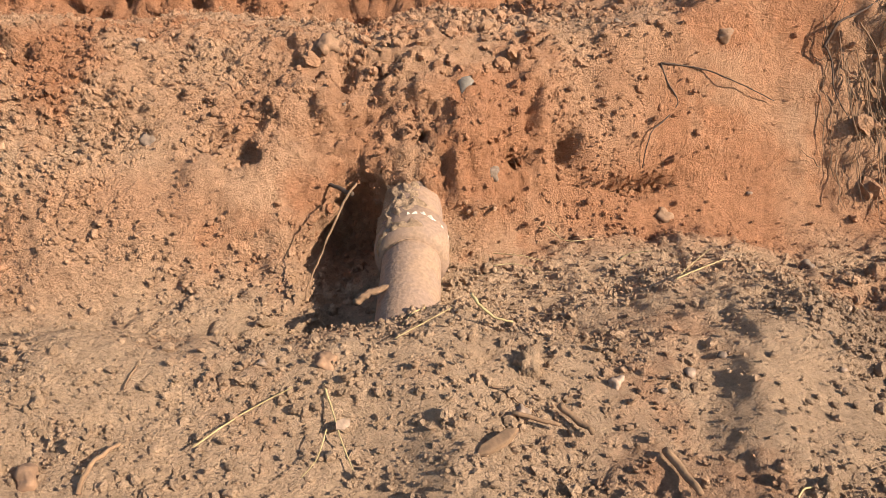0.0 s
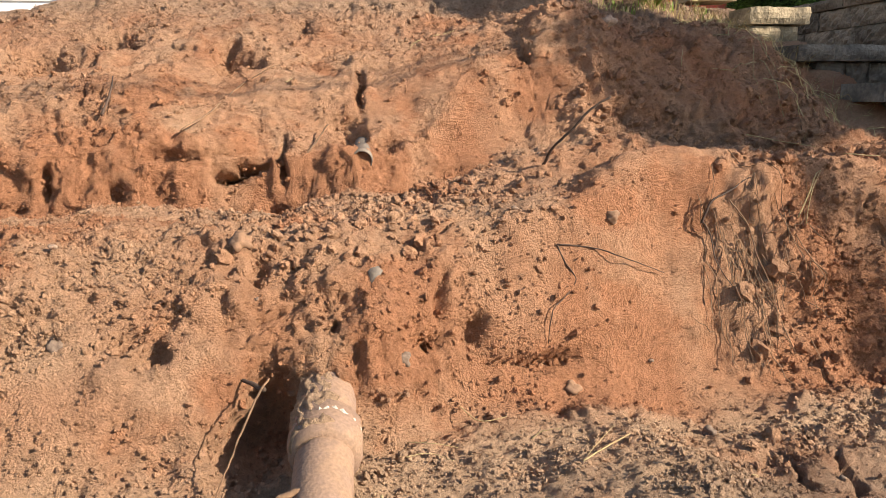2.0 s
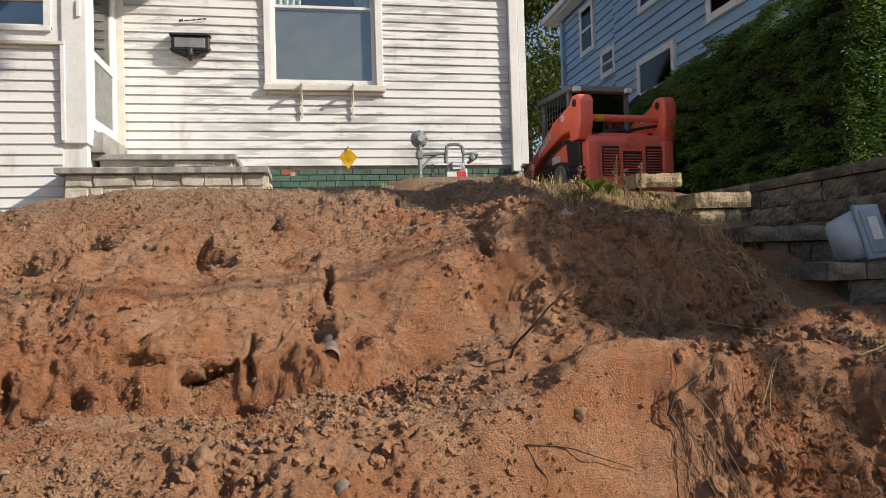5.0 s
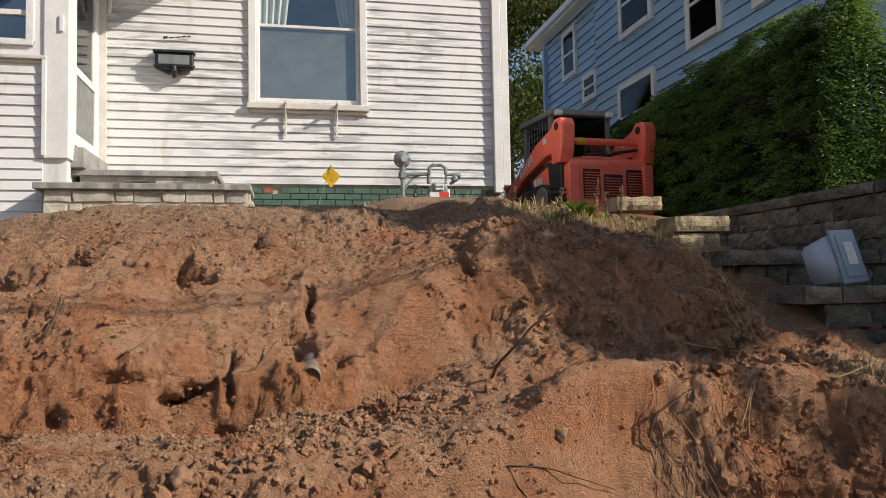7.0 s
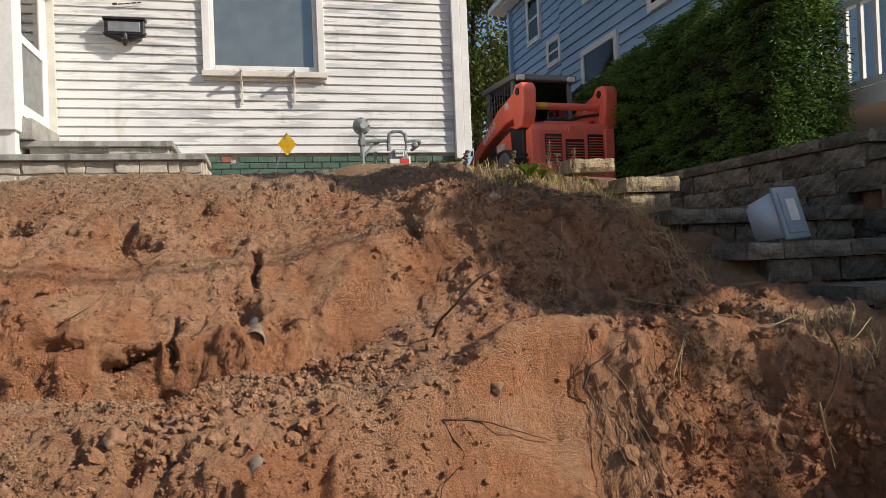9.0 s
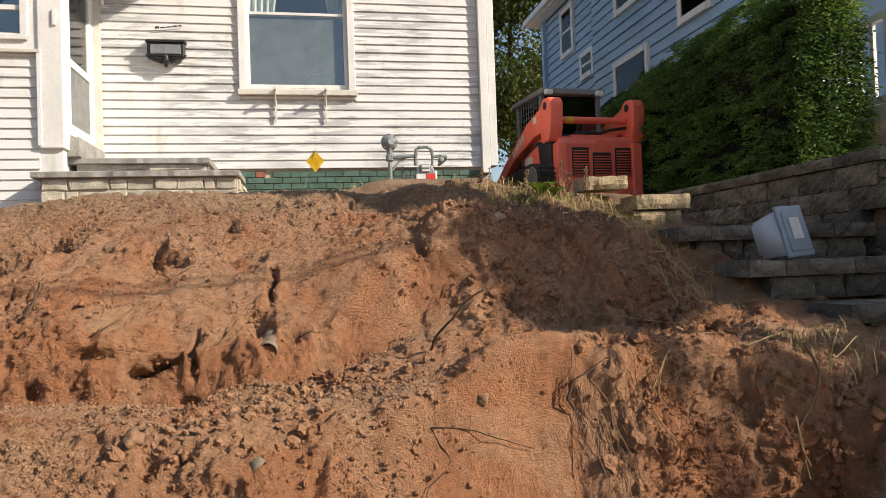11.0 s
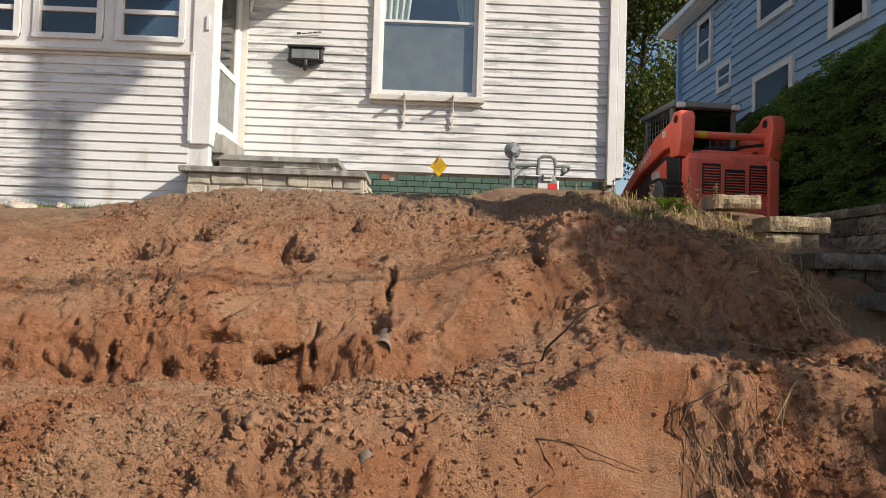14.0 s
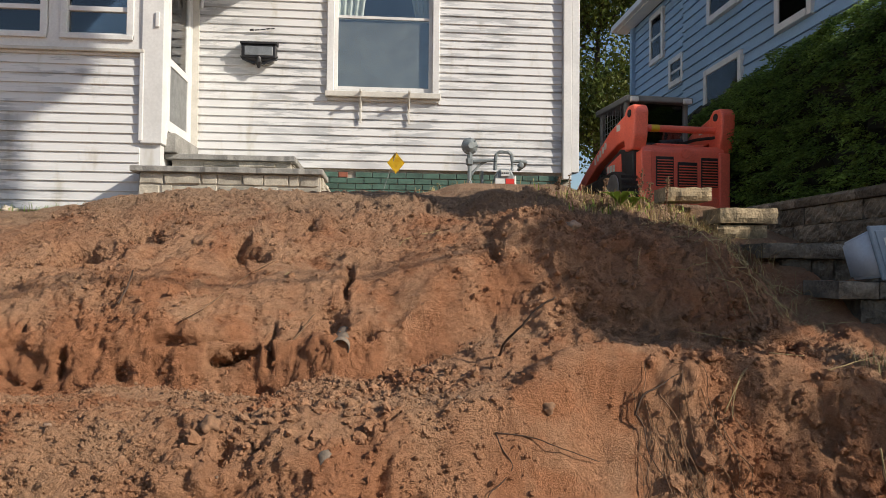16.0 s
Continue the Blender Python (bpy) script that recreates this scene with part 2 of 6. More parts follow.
TOTELID = material("tote_lid", (0.25, 0.31, 0.37), 0.45, var=0.08, scale=8, fine=60, bump=0.05)
PAPER = material("paper", (0.66, 0.66, 0.64), 0.8, var=0.08, scale=15, fine=80, bump=0.05)
REDLABEL = material("red_label", (0.62, 0.03, 0.02), 0.5, var=0.06, scale=15, fine=60, bump=0.0)
INK = material("ink", (0.03, 0.03, 0.03), 0.7, var=0.1, scale=30, fine=90, bump=0.0)
GLASS = glass_material("window_glass")
CABGLASS = glass_material("cab_glass", (0.35, 0.38, 0.36))
DULLGLASS = glass_material("dull_window_glass", (0.8, 0.84, 0.82), 1.3)


# ---- building helpers ----
def part(name, bm, mat, parent=None, label="", smooth=False):
    me = bpy.data.meshes.new(name)
    bm.to_mesh(me)
    bm.free()
    me.materials.append(mat)
    if smooth:
        me.polygons.foreach_set("use_smooth", [True] * len(me.polygons))
    ob = new(name, me)
    ob.parent = parent
    if label:
        ob["label"] = label
    return ob


def thing(name, label, category, at=(0, 0, 0), group="", kind="", turn=None):
    e = new(name)
    e.location = at
    if turn is not None:
        e.rotation_euler = [radians(a) for a in turn]
    return tagged(e, label, category, group, kind)


def box(bm, x0, x1, y0, y1, z0, z1, bevel=0.0, m=None):
    r = bmesh.ops.create_cube(bm, size=1)
    vs = r["verts"]
    for v in vs:
        v.co = Vector(((x0 + x1) / 2 + v.co.x * (x1 - x0), (y0 + y1) / 2 + v.co.y * (y1 - y0), (z0 + z1) / 2 + v.co.z * (z1 - z0)))
    if m is not None:
        bmesh.ops.transform(bm, matrix=m, verts=vs)
    if bevel:
        es = list({e for v in vs for e in v.link_edges})
        bmesh.ops.bevel(bm, geom=es, offset=bevel, segments=2, affect="EDGES", profile=0.5)
    return bm


def boxes(*specs, bevel=0.0):
    bm = bmesh.new()
    for s in specs:
        box(bm, *s, bevel=bevel)
    return bm


def prism(pts, a0, a1, axis="x", bevel=0.0, bm=None):
    """A closed outline in the two other axes, drawn out from a0 to a1 along one axis."""
    bm = bm or bmesh.new()

    def put(p, a):
        return {"x": (a, p[0], p[1]), "y": (p[0], a, p[1]), "z": (p[0], p[1], a)}[axis]
    va, vb = [bm.verts.new(put(p, a0)) for p in pts], [bm.verts.new(put(p, a1)) for p in pts]
    fs = [bm.faces.new(va), bm.faces.new(vb[::-1])]
    for i in range(len(pts)):
        j = (i + 1) % len(pts)
        fs.append(bm.faces.new((va[j], va[i], vb[i], vb[j])))
    bmesh.ops.recalc_face_normals(bm, faces=fs)
    if bevel:
        bmesh.ops.bevel(bm, geom=list({e for f in fs for e in f.edges}), offset=bevel, segments=2, affect="EDGES", profile=0.5)
    return bm


def tube(pts, radii, sides=8, bm=None, wob=0.0, caps=True):
    """A round bar along a line of points, with a radius for each of them or one for all."""
    bm = bm or bmesh.new()
    pts = [Vector(p) for p in pts]
    if not hasattr(radii, "__len__"):
        radii = [radii] * len(pts)
    rings = []
    ref = Vector((0.31, 0.2, 0.93))
    for i, p in enumerate(pts):
        d = (pts[min(i + 1, len(pts) - 1)] - pts[max(i - 1, 0)]).normalized()
        if abs(d.dot(ref)) > 0.95:
            ref = Vector((0.9, 0.3, 0.1))
        u = d.cross(ref).normalized()
        w = d.cross(u)
        rings.append([bm.verts.new(p + (u * math.cos(2 * math.pi * k / sides) + w * math.sin(2 * math.pi * k / sides)) * radii[i] * (1 + wob * rnd.uniform(-1, 1))) for k in range(sides)])
    for a, b in zip(rings, rings[1:]):
        for k in range(sides):
            bm.faces.new((a[k], a[(k + 1) % sides], b[(k + 1) % sides], b[k]))
    if caps:
        bm.faces.new(rings[0][::-1]), bm.faces.new(rings[-1])
    return bm


def raw_mesh(name, verts, faces, mat, smooth=False):
    me = bpy.data.meshes.new(name)
    verts, faces = np.asarray(verts, np.float32), np.asarray(faces, np.int32)
    me.vertices.add(len(verts))
    me.vertices.foreach_set("co", verts.ravel())
    k = faces.shape[1]
    me.loops.add(faces.size)
    me.loops.foreach_set("vertex_index", faces.ravel())
    me.polygons.add(len(faces))
    me.polygons.foreach_set("loop_start", np.arange(0, faces.size, k, dtype=np.int32))
    me.polygons.foreach_set("use_smooth", np.full(len(faces), smooth))
    me.materials.append(mat)
    me.update(calc_edges=True)
    me.validate()
    return me


# ---- the shape of the ground ----
def ss(a, b, v):
    q = np.clip((v - a) / (b - a), 0, 1)
    return q * q * (3 - 2 * q)


def value_noise(x, y, seed):
    xi, yi = np.floor(x), np.floor(y)
    fx, fy = x - xi, y - yi
    fx, fy = fx * fx * (3 - 2 * fx), fy * fy * (3 - 2 * fy)

    def h(a, b):
        q = np.sin(a * 127.1 + b * 311.7 + seed * 74.7) * 43758.5453
        return q - np.floor(q)
    return (h(xi, yi) * (1 - fx) + h(xi + 1, yi) * fx) * (1 - fy) + (h(xi, yi + 1) * (1 - fx) + h(xi + 1, yi + 1) * fx) * fy - 0.5


def fbm(x, y, seed, octaves=4, gain=0.5):
    out, a, f = 0.0, 1.0, 1.0
    for i in range(octaves):
        out = out + a * value_noise(x * f + 11.3 * i, y * f - 7.1 * i, seed + i)
        a, f = a * gain, f * 2.03
    return out


def billow(x, y, seed, octaves=3):
    out, a, f = 0.0, 1.0, 1.0
    for i in range(octaves):
        out = out + a * (0.5 - 2 * np.abs(value_noise(x * f + 5.3 * i, y * f + 3.7 * i, seed + i)))
        a, f = a * 0.5, f * 2.1
    return out


def lump(x, y, cx, cy, sx, sy):
    return np.exp(-((x - cx) / sx) ** 2 - ((y - cy) / sy) ** 2)


def bank(x, y):
    """The dug bank: low ground by the pipe, a steep face, a crumbly terrace, a second face, a slope up to the yard."""
    foot = 2.26 + 0.2 * np.tanh(1.2 * (x - 0.1)) - 0.04 * ss(0.9, 2.5, -x)
    r = ss(0.5, 1.35, x)
    rise, wide = 0.27 + 0.10 * ss(0.0, 0.4, x) + 0.26 * r, 0.20 + 0.24 * r
    z = -0.03 + 0.06 * np.exp(-((y - 1.70) / 0.16) ** 2) - 0.05 * np.exp(-((y - 1.98) / 0.13) ** 2) * (1 - ss(0.35, 0.7, x)) + 0.07 * ss(0.4, 1.2, x) * ss(1.6, 2.1, y)
    z = z - 0.08 * lump(x, y, -0.02, 2.07, 0.14, 0.13) + 0.05 * lump(x, y, 0.30, 1.86, 0.16, 0.07)
    z = z + 0.022 * lump(x, y, 1.25, 1.82, 0.28, 0.14) - 0.04 * lump(x, y, 0.74, 1.60, 0.07, 0.12) + 0.05 * lump(x, y, 0.3, 1.45, 0.12, 0.15)
    z = z + rise * ss(foot, foot + wide, y)
    z = z + (0.56 - rise) * ss(foot + wide - 0.08, 2.72, y) - 0.06 * ss(2.75, 3.3, y) * (1 - 0.6 * r)
    z = z + 0.05 * lump(x, y, 0.85, 3.10, 0.30, 0.16) + 0.055 * lump(x, y, 0.62, 3.24, 0.26, 0.13) + 0.07 * lump(x, y, 0.27, 3.33, 0.17, 0.10) + 0.085 * lump(x, y, 1.42, 2.87, 0.32, 0.16) + 0.05 * lump(x, y, 2.05, 2.95, 0.3, 0.16)
    side = ss(0.45, 1.05, x)
    z = z + 0.24 * ss(3.37, 3.46 + 0.5 * side, y) + 0.12 * side * ss(2.95, 3.3, y) * (1 - ss(1.3, 1.8, x)) * (1 - ss(3.9, 4.8, y))
    z = z + np.interp(y, [3.45, 3.83, 4.2, 5.2, 5.9, 8.9, 12.0], [0, 0.25, 0.41, 0.85, 0.92, 1.17, 1.2])
    z = z - (0.13 * ss(0.4, 1.3, x) + 0.05 * ss(1.5, 2.1, x)) * ss(4.0, 4.8, y) * (1 - ss(6.0, 7.5, y))
    z = z - 0.24 * ss(0.6, 2.6, -x) * ss(4.0, 5.2, y) * (1 - 0.4 * ss(6, 9, y))
    stairs = np.interp(y, [1.5, 2.5, 3.2, 3.8, 4.4, 5.0, 5.5, 8.9, 12], [0.05, 0.45, 0.62, 0.72, 1.0, 1.34, 1.54, 1.82, 1.85])
    low = np.interp(y, [1.5, 2.5, 3.2, 3.8, 4.4, 5.2, 6.2, 7.2, 8.9, 12], [0.05, 0.45, 0.58, 0.68, 0.92, 1.12, 1.25, 1.5, 1.82, 1.85])
    k3 = ss(3.14, 3.24, x)
    stairs = stairs * (1 - k3) + low * k3
    k = ss(2.25, 2.8, x)
    z = z * (1 - k) + stairs * k
    up = ss(4.50, 4.56, x) * ss(1.0, 3.0, y) * (1 - ss(7.2, 8.2, y))
    return z * (1 - up) + np.maximum(z, 1.56) * up


def ground(x, y):
    near = 1 - ss(5.6, 9.0, y)
    wx, wy = 0.05 * fbm(x * 3.1, y * 3.1, 3, 3), 0.07 * fbm(x * 2.9, y * 2.9, 9, 3)
    return bank(x + wx * near, y + wy * near) + near * 0.06 * fbm(x * 2.2, y * 2.2, 41, 3) * (1 - 0.6 * ss(4.6, 5.2, y))


def ground_at(x, y):
    return float(ground(np.array([float(x)]), np.array([float(y)]))[0])


def spaced(knots):
    out = [knots[0][0]]
    for (a, step), (b, _) in zip(knots, knots[1:]):
        k = max(1, round((b - a) / step))
        out += [a + (b - a) * (i + 1) / k for i in range(k)]
    return np.array(out)


def noise3(p, seed):
    i = np.floor(p)
    f = p - i
    f = f * f * (3 - 2 * f)
    out = 0.0
    for dx in (0, 1):
        for dy in (0, 1):
            for dz in (0, 1):
                q = np.sin((i[:, 0] + dx) * 127.1 + (i[:, 1] + dy) * 311.7 + (i[:, 2] + dz) * 191.3 + seed * 74.7) * 43758.5453
                q = q - np.floor(q)
                out = out + q * (f[:, 0] if dx else 1 - f[:, 0]) * (f[:, 1] if dy else 1 - f[:, 1]) * (f[:, 2] if dz else 1 - f[:, 2])
    return out - 0.5


def fbm3(p, seed, octaves=3, gain=0.55):
    out, a, f = 0.0, 1.0, 1.0
    for i in range(octaves):
        out, a, f = out + a * noise3(p * f + 9.1 * i, seed + i), a * gain, f * 2.07
    return out


def billow3(p, seed, octaves=3):
    out, a, f = 0.0, 1.0, 1.0
    for i in range(octaves):
        out, a, f = out + a * (0.45 - 2 * np.abs(noise3(p * f + 4.7 * i, seed + i))), a * 0.55, f * 2.1
    return out


def cells3(p, seed):
    """Rounded lumps packed side by side with sharp gaps between: 1 on a lump's top, 0 and below in the gaps."""
    i = np.floor(p)
    best, tall = np.full(len(p), 9.0), np.zeros(len(p))

    def h(c, k):
        q = np.sin(c[:, 0] * 127.1 + c[:, 1] * 311.7 + c[:, 2] * 191.3 + (seed + k) * 74.7) * 43758.5453
        return q - np.floor(q)
    for dx in (-1, 0, 1):
        for dy in (-1, 0, 1):
            for dz in (-1, 0, 1):
                c = i + np.array([dx, dy, dz])
                d = (c[:, 0] + h(c, 0) - p[:, 0]) ** 2 + (c[:, 1] + h(c, 1) - p[:, 1]) ** 2 + (c[:, 2] + h(c, 2) - p[:, 2]) ** 2
                k = d < best
                best[k], tall[k] = d[k], h(c[k], 3)
    return (1 - 1.7 * best) * (0.25 + tall * tall)


def smoothness(x, y):
    """Where the digger's bucket or loose sand left the ground smooth."""
    a = 1.4 * lump(x, y, 1.15, 2.70, 0.45, 0.28) + 0.5 * lump(x, y, 0.75, 2.55, 0.25, 0.15) + lump(x, y, 0.75, 3.75, 0.3, 0.25) + 0.8 * lump(x, y, 0.0, 3.9, 0.5, 0.2) + 0.6 * lump(x, y, -0.8, 2.1, 0.35, 0.15) + 0.9 * lump(x, y, -0.5, 2.3, 0.35, 0.10) + 0.8 * lump(x, y, 0.8, 2.2, 0.35, 0.13) + 0.6 * lump(x, y, 0.1, 1.5, 0.3, 0.15) + 0.9 * lump(x, y, 1.05, 3.4, 0.3, 0.2) + 0.7 * lump(x, y, 0.8, 3.1, 0.25, 0.12)
    return np.clip(a + 0.45 * ss(0.1, 0.4, fbm(x * 1.3, y * 1.3, 33, 3)), 0, 1)


# hollows and cracks in the bank: place, half sizes, depth
DENTS = [(-1.12, 4.40, 1.10, 0.16, 0.3, 0.05, 0.22), (-0.86, 4.42, 1.22, 0.12, 0.3, 0.035, 0.12), (-0.30, 4.15, 1.14, 0.05, 0.3, 0.06, 0.14), (-0.22, 4.15, 1.11, 0.09, 0.3, 0.03, 0.12), (0.34, 3.90, 0.96, 0.018, 0.3, 0.085, 0.10),
         (1.08, 3.95, 1.13, 0.022, 0.3, 0.04, 0.06), (-0.12, 3.45, 0.66, 0.055, 0.3, 0.026, 0.24), (-0.20, 3.45, 0.62, 0.05, 0.3, 0.022, 0.20), (0.0, 3.50, 0.67, 0.014, 0.3, 0.08, 0.10), (-0.90, 3.42, 0.62, 0.02, 0.3, 0.06, 0.10), (-0.62, 3.40, 0.57, 0.035, 0.3, 0.035, 0.08), (0.28, 3.65, 0.79, 0.06, 0.3, 0.02, 0.09), (0.44, 3.52, 0.75, 0.05, 0.3, 0.025, 0.08), (-0.09, 4.85, 1.42, 0.05, 0.3, 0.02, 0.08), (0.06, 4.61, 1.32, 0.04, 0.3, 0.025, 0.08), (0.52, 2.49, 0.33, 0.02, 0.2, 0.07, 0.06), (0.0, 2.54, 0.42, 0.03, 0.2, 0.03, 0.07),
           (-0.45, 3.40, 0.70, 0.10, 0.3, 0.03, 0.05), (0.28, 3.42, 0.84, 0.07, 0.3, 0.03, 0.08), (-0.28, 2.28, 0.25, 0.04, 0.2, 0.02, 0.12), (-0.34, 2.28, 0.28, 0.05, 0.2, 0.014, 0.10),
         (0.21, 2.38, 0.30, 0.018, 0.2, 0.018, 0.10), (0.47, 2.45, 0.22, 0.05, 0.2, 0.02, 0.07), (0.62, 2.48, 0.24, 0.03, 0.2, 0.06, 0.07), (0.85, 2.5, 0.13, 0.14, 0.2, 0.018, 0.08), (0.04, 2.30, 0.10, 0.07, 0.2, 0.10, 0.20), (-0.03, 2.25, 0.03, 0.08, 0.2, 0.08, 0.18)]

gx = spaced([(-600, 150), (-150, 30), (-30, 4), (-10, 0.6), (-5, 0.06), (-2.2, 0.022), (-1.35, 0.0095), (2.0, 0.0115), (2.95, 0.05), (5.2, 0.5), (12, 4), (40, 30), (160, 150), (600, 1)])
gy = spaced([(-600, 150), (-150, 30), (-30, 4), (-4, 0.3), (0.6, 0.04), (1.15, 0.0105), (2.0, 0.008), (2.85, 0.0105), (3.3, 0.0045), (3.55, 0.0095), (5.3, 0.05), (9.0, 0.5), (20, 4), (60, 30), (180, 200), (800, 1)])
GX, GY = np.meshgrid(gx, gy)
GZ = ground(GX, GY)
nx, ny = len(gx), len(gy)
dzdx, dzdy = np.gradient(GZ, gx, axis=1), np.gradient(GZ, gy, axis=0)
GN = np.stack([-dzdx, -dzdy, np.ones_like(GZ)], -1)
GN /= np.linalg.norm(GN, axis=-1, keepdims=True)
GP = np.stack([GX, GY, GZ], -1)
shown = ((np.abs(GX) < 6) & (GY > 0.2) & (GY < 9)).ravel()
flatP = GP.reshape(-1, 3)
sub, subn = flatP[shown].copy(), GN.reshape(-1, 3)[shown]
fade = (1 - ss(5.2, 7.0, sub[:, 1])) * ss(0.95, 1.2, sub[:, 1])
rough = (1.0 - 0.75 * smoothness(sub[:, 0], sub[:, 1])) * (1 - 0.45 * (1 - ss(2.0, 2.3, sub[:, 1]))) * (1 - 0.1 * ss(3.55, 3.75, sub[:, 1]))
amount = 0.036 * fbm3(sub * 4.2, 141, 3) + rough * (0.014 * billow3(sub * np.array([9.0, 9.0, 11.0]), 151, 3) + 0.014 * fbm3(sub * 30.0, 161, 3)) + (0.2 + 0.8 * rough) * (0.008 - 0.003 * ss(3.45, 3.7, sub[:, 1])) * fbm3(sub * 60.0, 171, 2)
warped = sub + 0.05 * np.stack([noise3(sub * 9.0, 201), noise3(sub * 9.0, 211), noise3(sub * 9.0, 221)], -1)
face_y = np.exp(-((sub[:, 1] - 3.42) / 0.14) ** 2) + 0.6 * np.exp(-((sub[:, 1] - 2.40) / 0.16) ** 2)
for scale, size, seed in ((5.0, 0.016, 181), (11.0, 0.008, 184)):
    amount = amount + (rough * size * (1 + 0.45 * face_y)) * (ss(-0.035, 0.035, noise3(warped * scale, seed)) - 0.5)
bent = sub + 0.02 * np.stack([noise3(sub * 25.0, 301), noise3(sub * 25.0, 311), noise3(sub * 25.0, 321)], -1)
patchy = 0.35 + 0.9 * ss(-0.2, 0.3, fbm3(sub * 3.0, 331, 3))
amount = amount + rough * patchy * (0.016 * cells3(bent * 10.5, 361) + 0.016 * cells3(bent * 24.0, 341) + 0.012 * cells3(bent * 52.0, 351))
px, py = sub[:, 0], sub[:, 1]
chunky = 0.75 * ss(1.2, 1.45, px) * ss(3.15, 3.5, py) * (1 - ss(4.7, 5.2, py)) + 0.35 * ss(1.55, 1.85, px) * ss(2.0, 2.4, py) * (1 - ss(3.0, 3.3, py)) + 0.15 * np.exp(-((py - 3.40) / 0.12) ** 2) * (1 - ss(0.4, 0.8, px))
amount = amount + chunky * (0.036 * cells3(warped * 9.5, 371) + 0.024 * cells3(bent * 15.0, 381) + 0.03 * (ss(-0.03, 0.03, noise3(warped * 4.0, 385)) - 0.5))
torn = sub + 0.10 * np.stack([noise3(sub * 6.0, 401), noise3(sub * 6.0, 411), noise3(sub * 6.0, 421)], -1) + 0.03 * np.stack([noise3(sub * 22.0, 431), noise3(sub * 22.0, 441), noise3(sub * 22.0, 451)], -1)
for stretch, seed, deep in (((3.0, 3.0, 9.0), 471, 0.035), ((5.0, 4.0, 11.0), 481, 0.022)):
    line = 1 - ss(0.008, 0.036, np.abs(noise3(torn * np.array(stretch), seed)))
    where = ss(0.19, 0.30, fbm3(sub * 3.4, seed + 3, 3)) + 0.5 * ss(0.08, 0.22, fbm3(sub * 4.4, seed + 5, 3)) * np.exp(-((py - 3.42) / 0.16) ** 2) * (1 - ss(0.5, 0.9, px))
    amount = amount - deep * line * np.clip(where, 0, 1) * (1 - 0.9 * smoothness(px, py)) * ss(1.5, 1.9, py)
jit = np.stack([noise3(sub * 14.0, 231), noise3(sub * 14.0, 241), noise3(sub * 14.0, 251)], -1) * 0.06 + np.stack([noise3(sub * 40.0, 261), noise3(sub * 40.0, 271), noise3(sub * 40.0, 281)], -1) * 0.014
orig = sub.copy()
rim = np.zeros(len(sub))
for cx, cy, cz, rx, ry, rz, depth in DENTS:
    wob = min(1.0, 0.3 + min(rx, rz) / 0.06)
    g = np.exp(-(((orig[:, 0] + wob * jit[:, 0] - cx) / rx) ** 2 + ((orig[:, 1] - cy) / ry) ** 2 + ((orig[:, 2] + 0.7 * wob * jit[:, 2] - cz) / rz) ** 2) ** 1.3)
    sub -= subn * (depth * g)[:, None]
    rim = np.maximum(rim, 4 * g * (1 - g) * min(1.0, depth / 0.12))
sub += subn * (amount * fade)[:, None]
crumble = np.stack([fbm3(sub * 20.0, 501 + 10 * k, 3) for k in range(3)], -1)
sub += crumble * ((0.008 * rough + 0.018 * rim) * fade)[:, None]
flatP[shown] = sub
rims = np.zeros(len(flatP))
rims[shown] = rim
ids = np.arange(nx * ny).reshape(ny, nx)
quads = np.stack([ids[:-1, :-1], ids[:-1, 1:], ids[1:, 1:], ids[1:, :-1]], -1).reshape(-1, 4)
me = raw_mesh("ground", flatP, quads, SOIL, True)


def earth_tint(x, y):
    """Red subsoil shows in the two cut faces, dark topsoil towards the yard; near ground is darker, the right slope
    tinted for its shade.
    """
    j = 0.12 * fbm(x * 4, y * 4, 71, 3)
    foot = 2.26 + 0.2 * np.tanh(1.2 * (x - 0.1))
    low = np.exp(-((y + j - foot - 0.10) / 0.13) ** 2)
    high = np.exp(-((y + j - 3.42) / 0.10) ** 2) * (1 - ss(0.5, 1.0, x))
    red = np.clip(0.55 * low + 0.85 * high + 0.60 * ss(3.2, 3.6, y) * (1 - ss(4.6, 5.2, y)) + 0.45 * ss(2.3, 2.5, y) * (1 - ss(3.2, 3.6, y)) + 0.14 * ss(0.65, 1.0, x) * ss(2.45, 2.6, y) * (1 - ss(3.1, 3.4, y)), 0, 1) * (0.6 + 0.8 * (fbm(x * 5, y * 5, 81, 3) + 0.5))
    # the x > 1.3 term puts the right slope's shade into the soil colour
    top = 0.20 * ss(4.0, 4.5, y + 2 * j) + 0.25 * ss(4.55, 5.05, y + 2 * j) + 0.18 * ss(1.3, 1.8, x + 2 * j) * ss(3.05, 3.5, y) + (0.14 + 0.35 * ss(0.95, 1.3, x + 2 * j)) * (1 - ss(1.9, 2.15, y))
    return np.clip(red, 0, 1), np.clip(top, 0, 0.9)


def paint_earth(mesh, x, y):
    rr, dd = earth_tint(x, y)
    col = mesh.color_attributes.new("earth", "FLOAT_COLOR", "POINT")
    data = np.stack([rr, dd, np.zeros_like(rr), np.ones_like(rr)], -1).astype(np.float32)
    col.data.foreach_set("color", data.ravel())


paint_earth(me, GX.ravel(), GY.ravel())
tagged(new("ground", me), "dug red-brown earth bank rising to the yard", "ground", kind="structure")


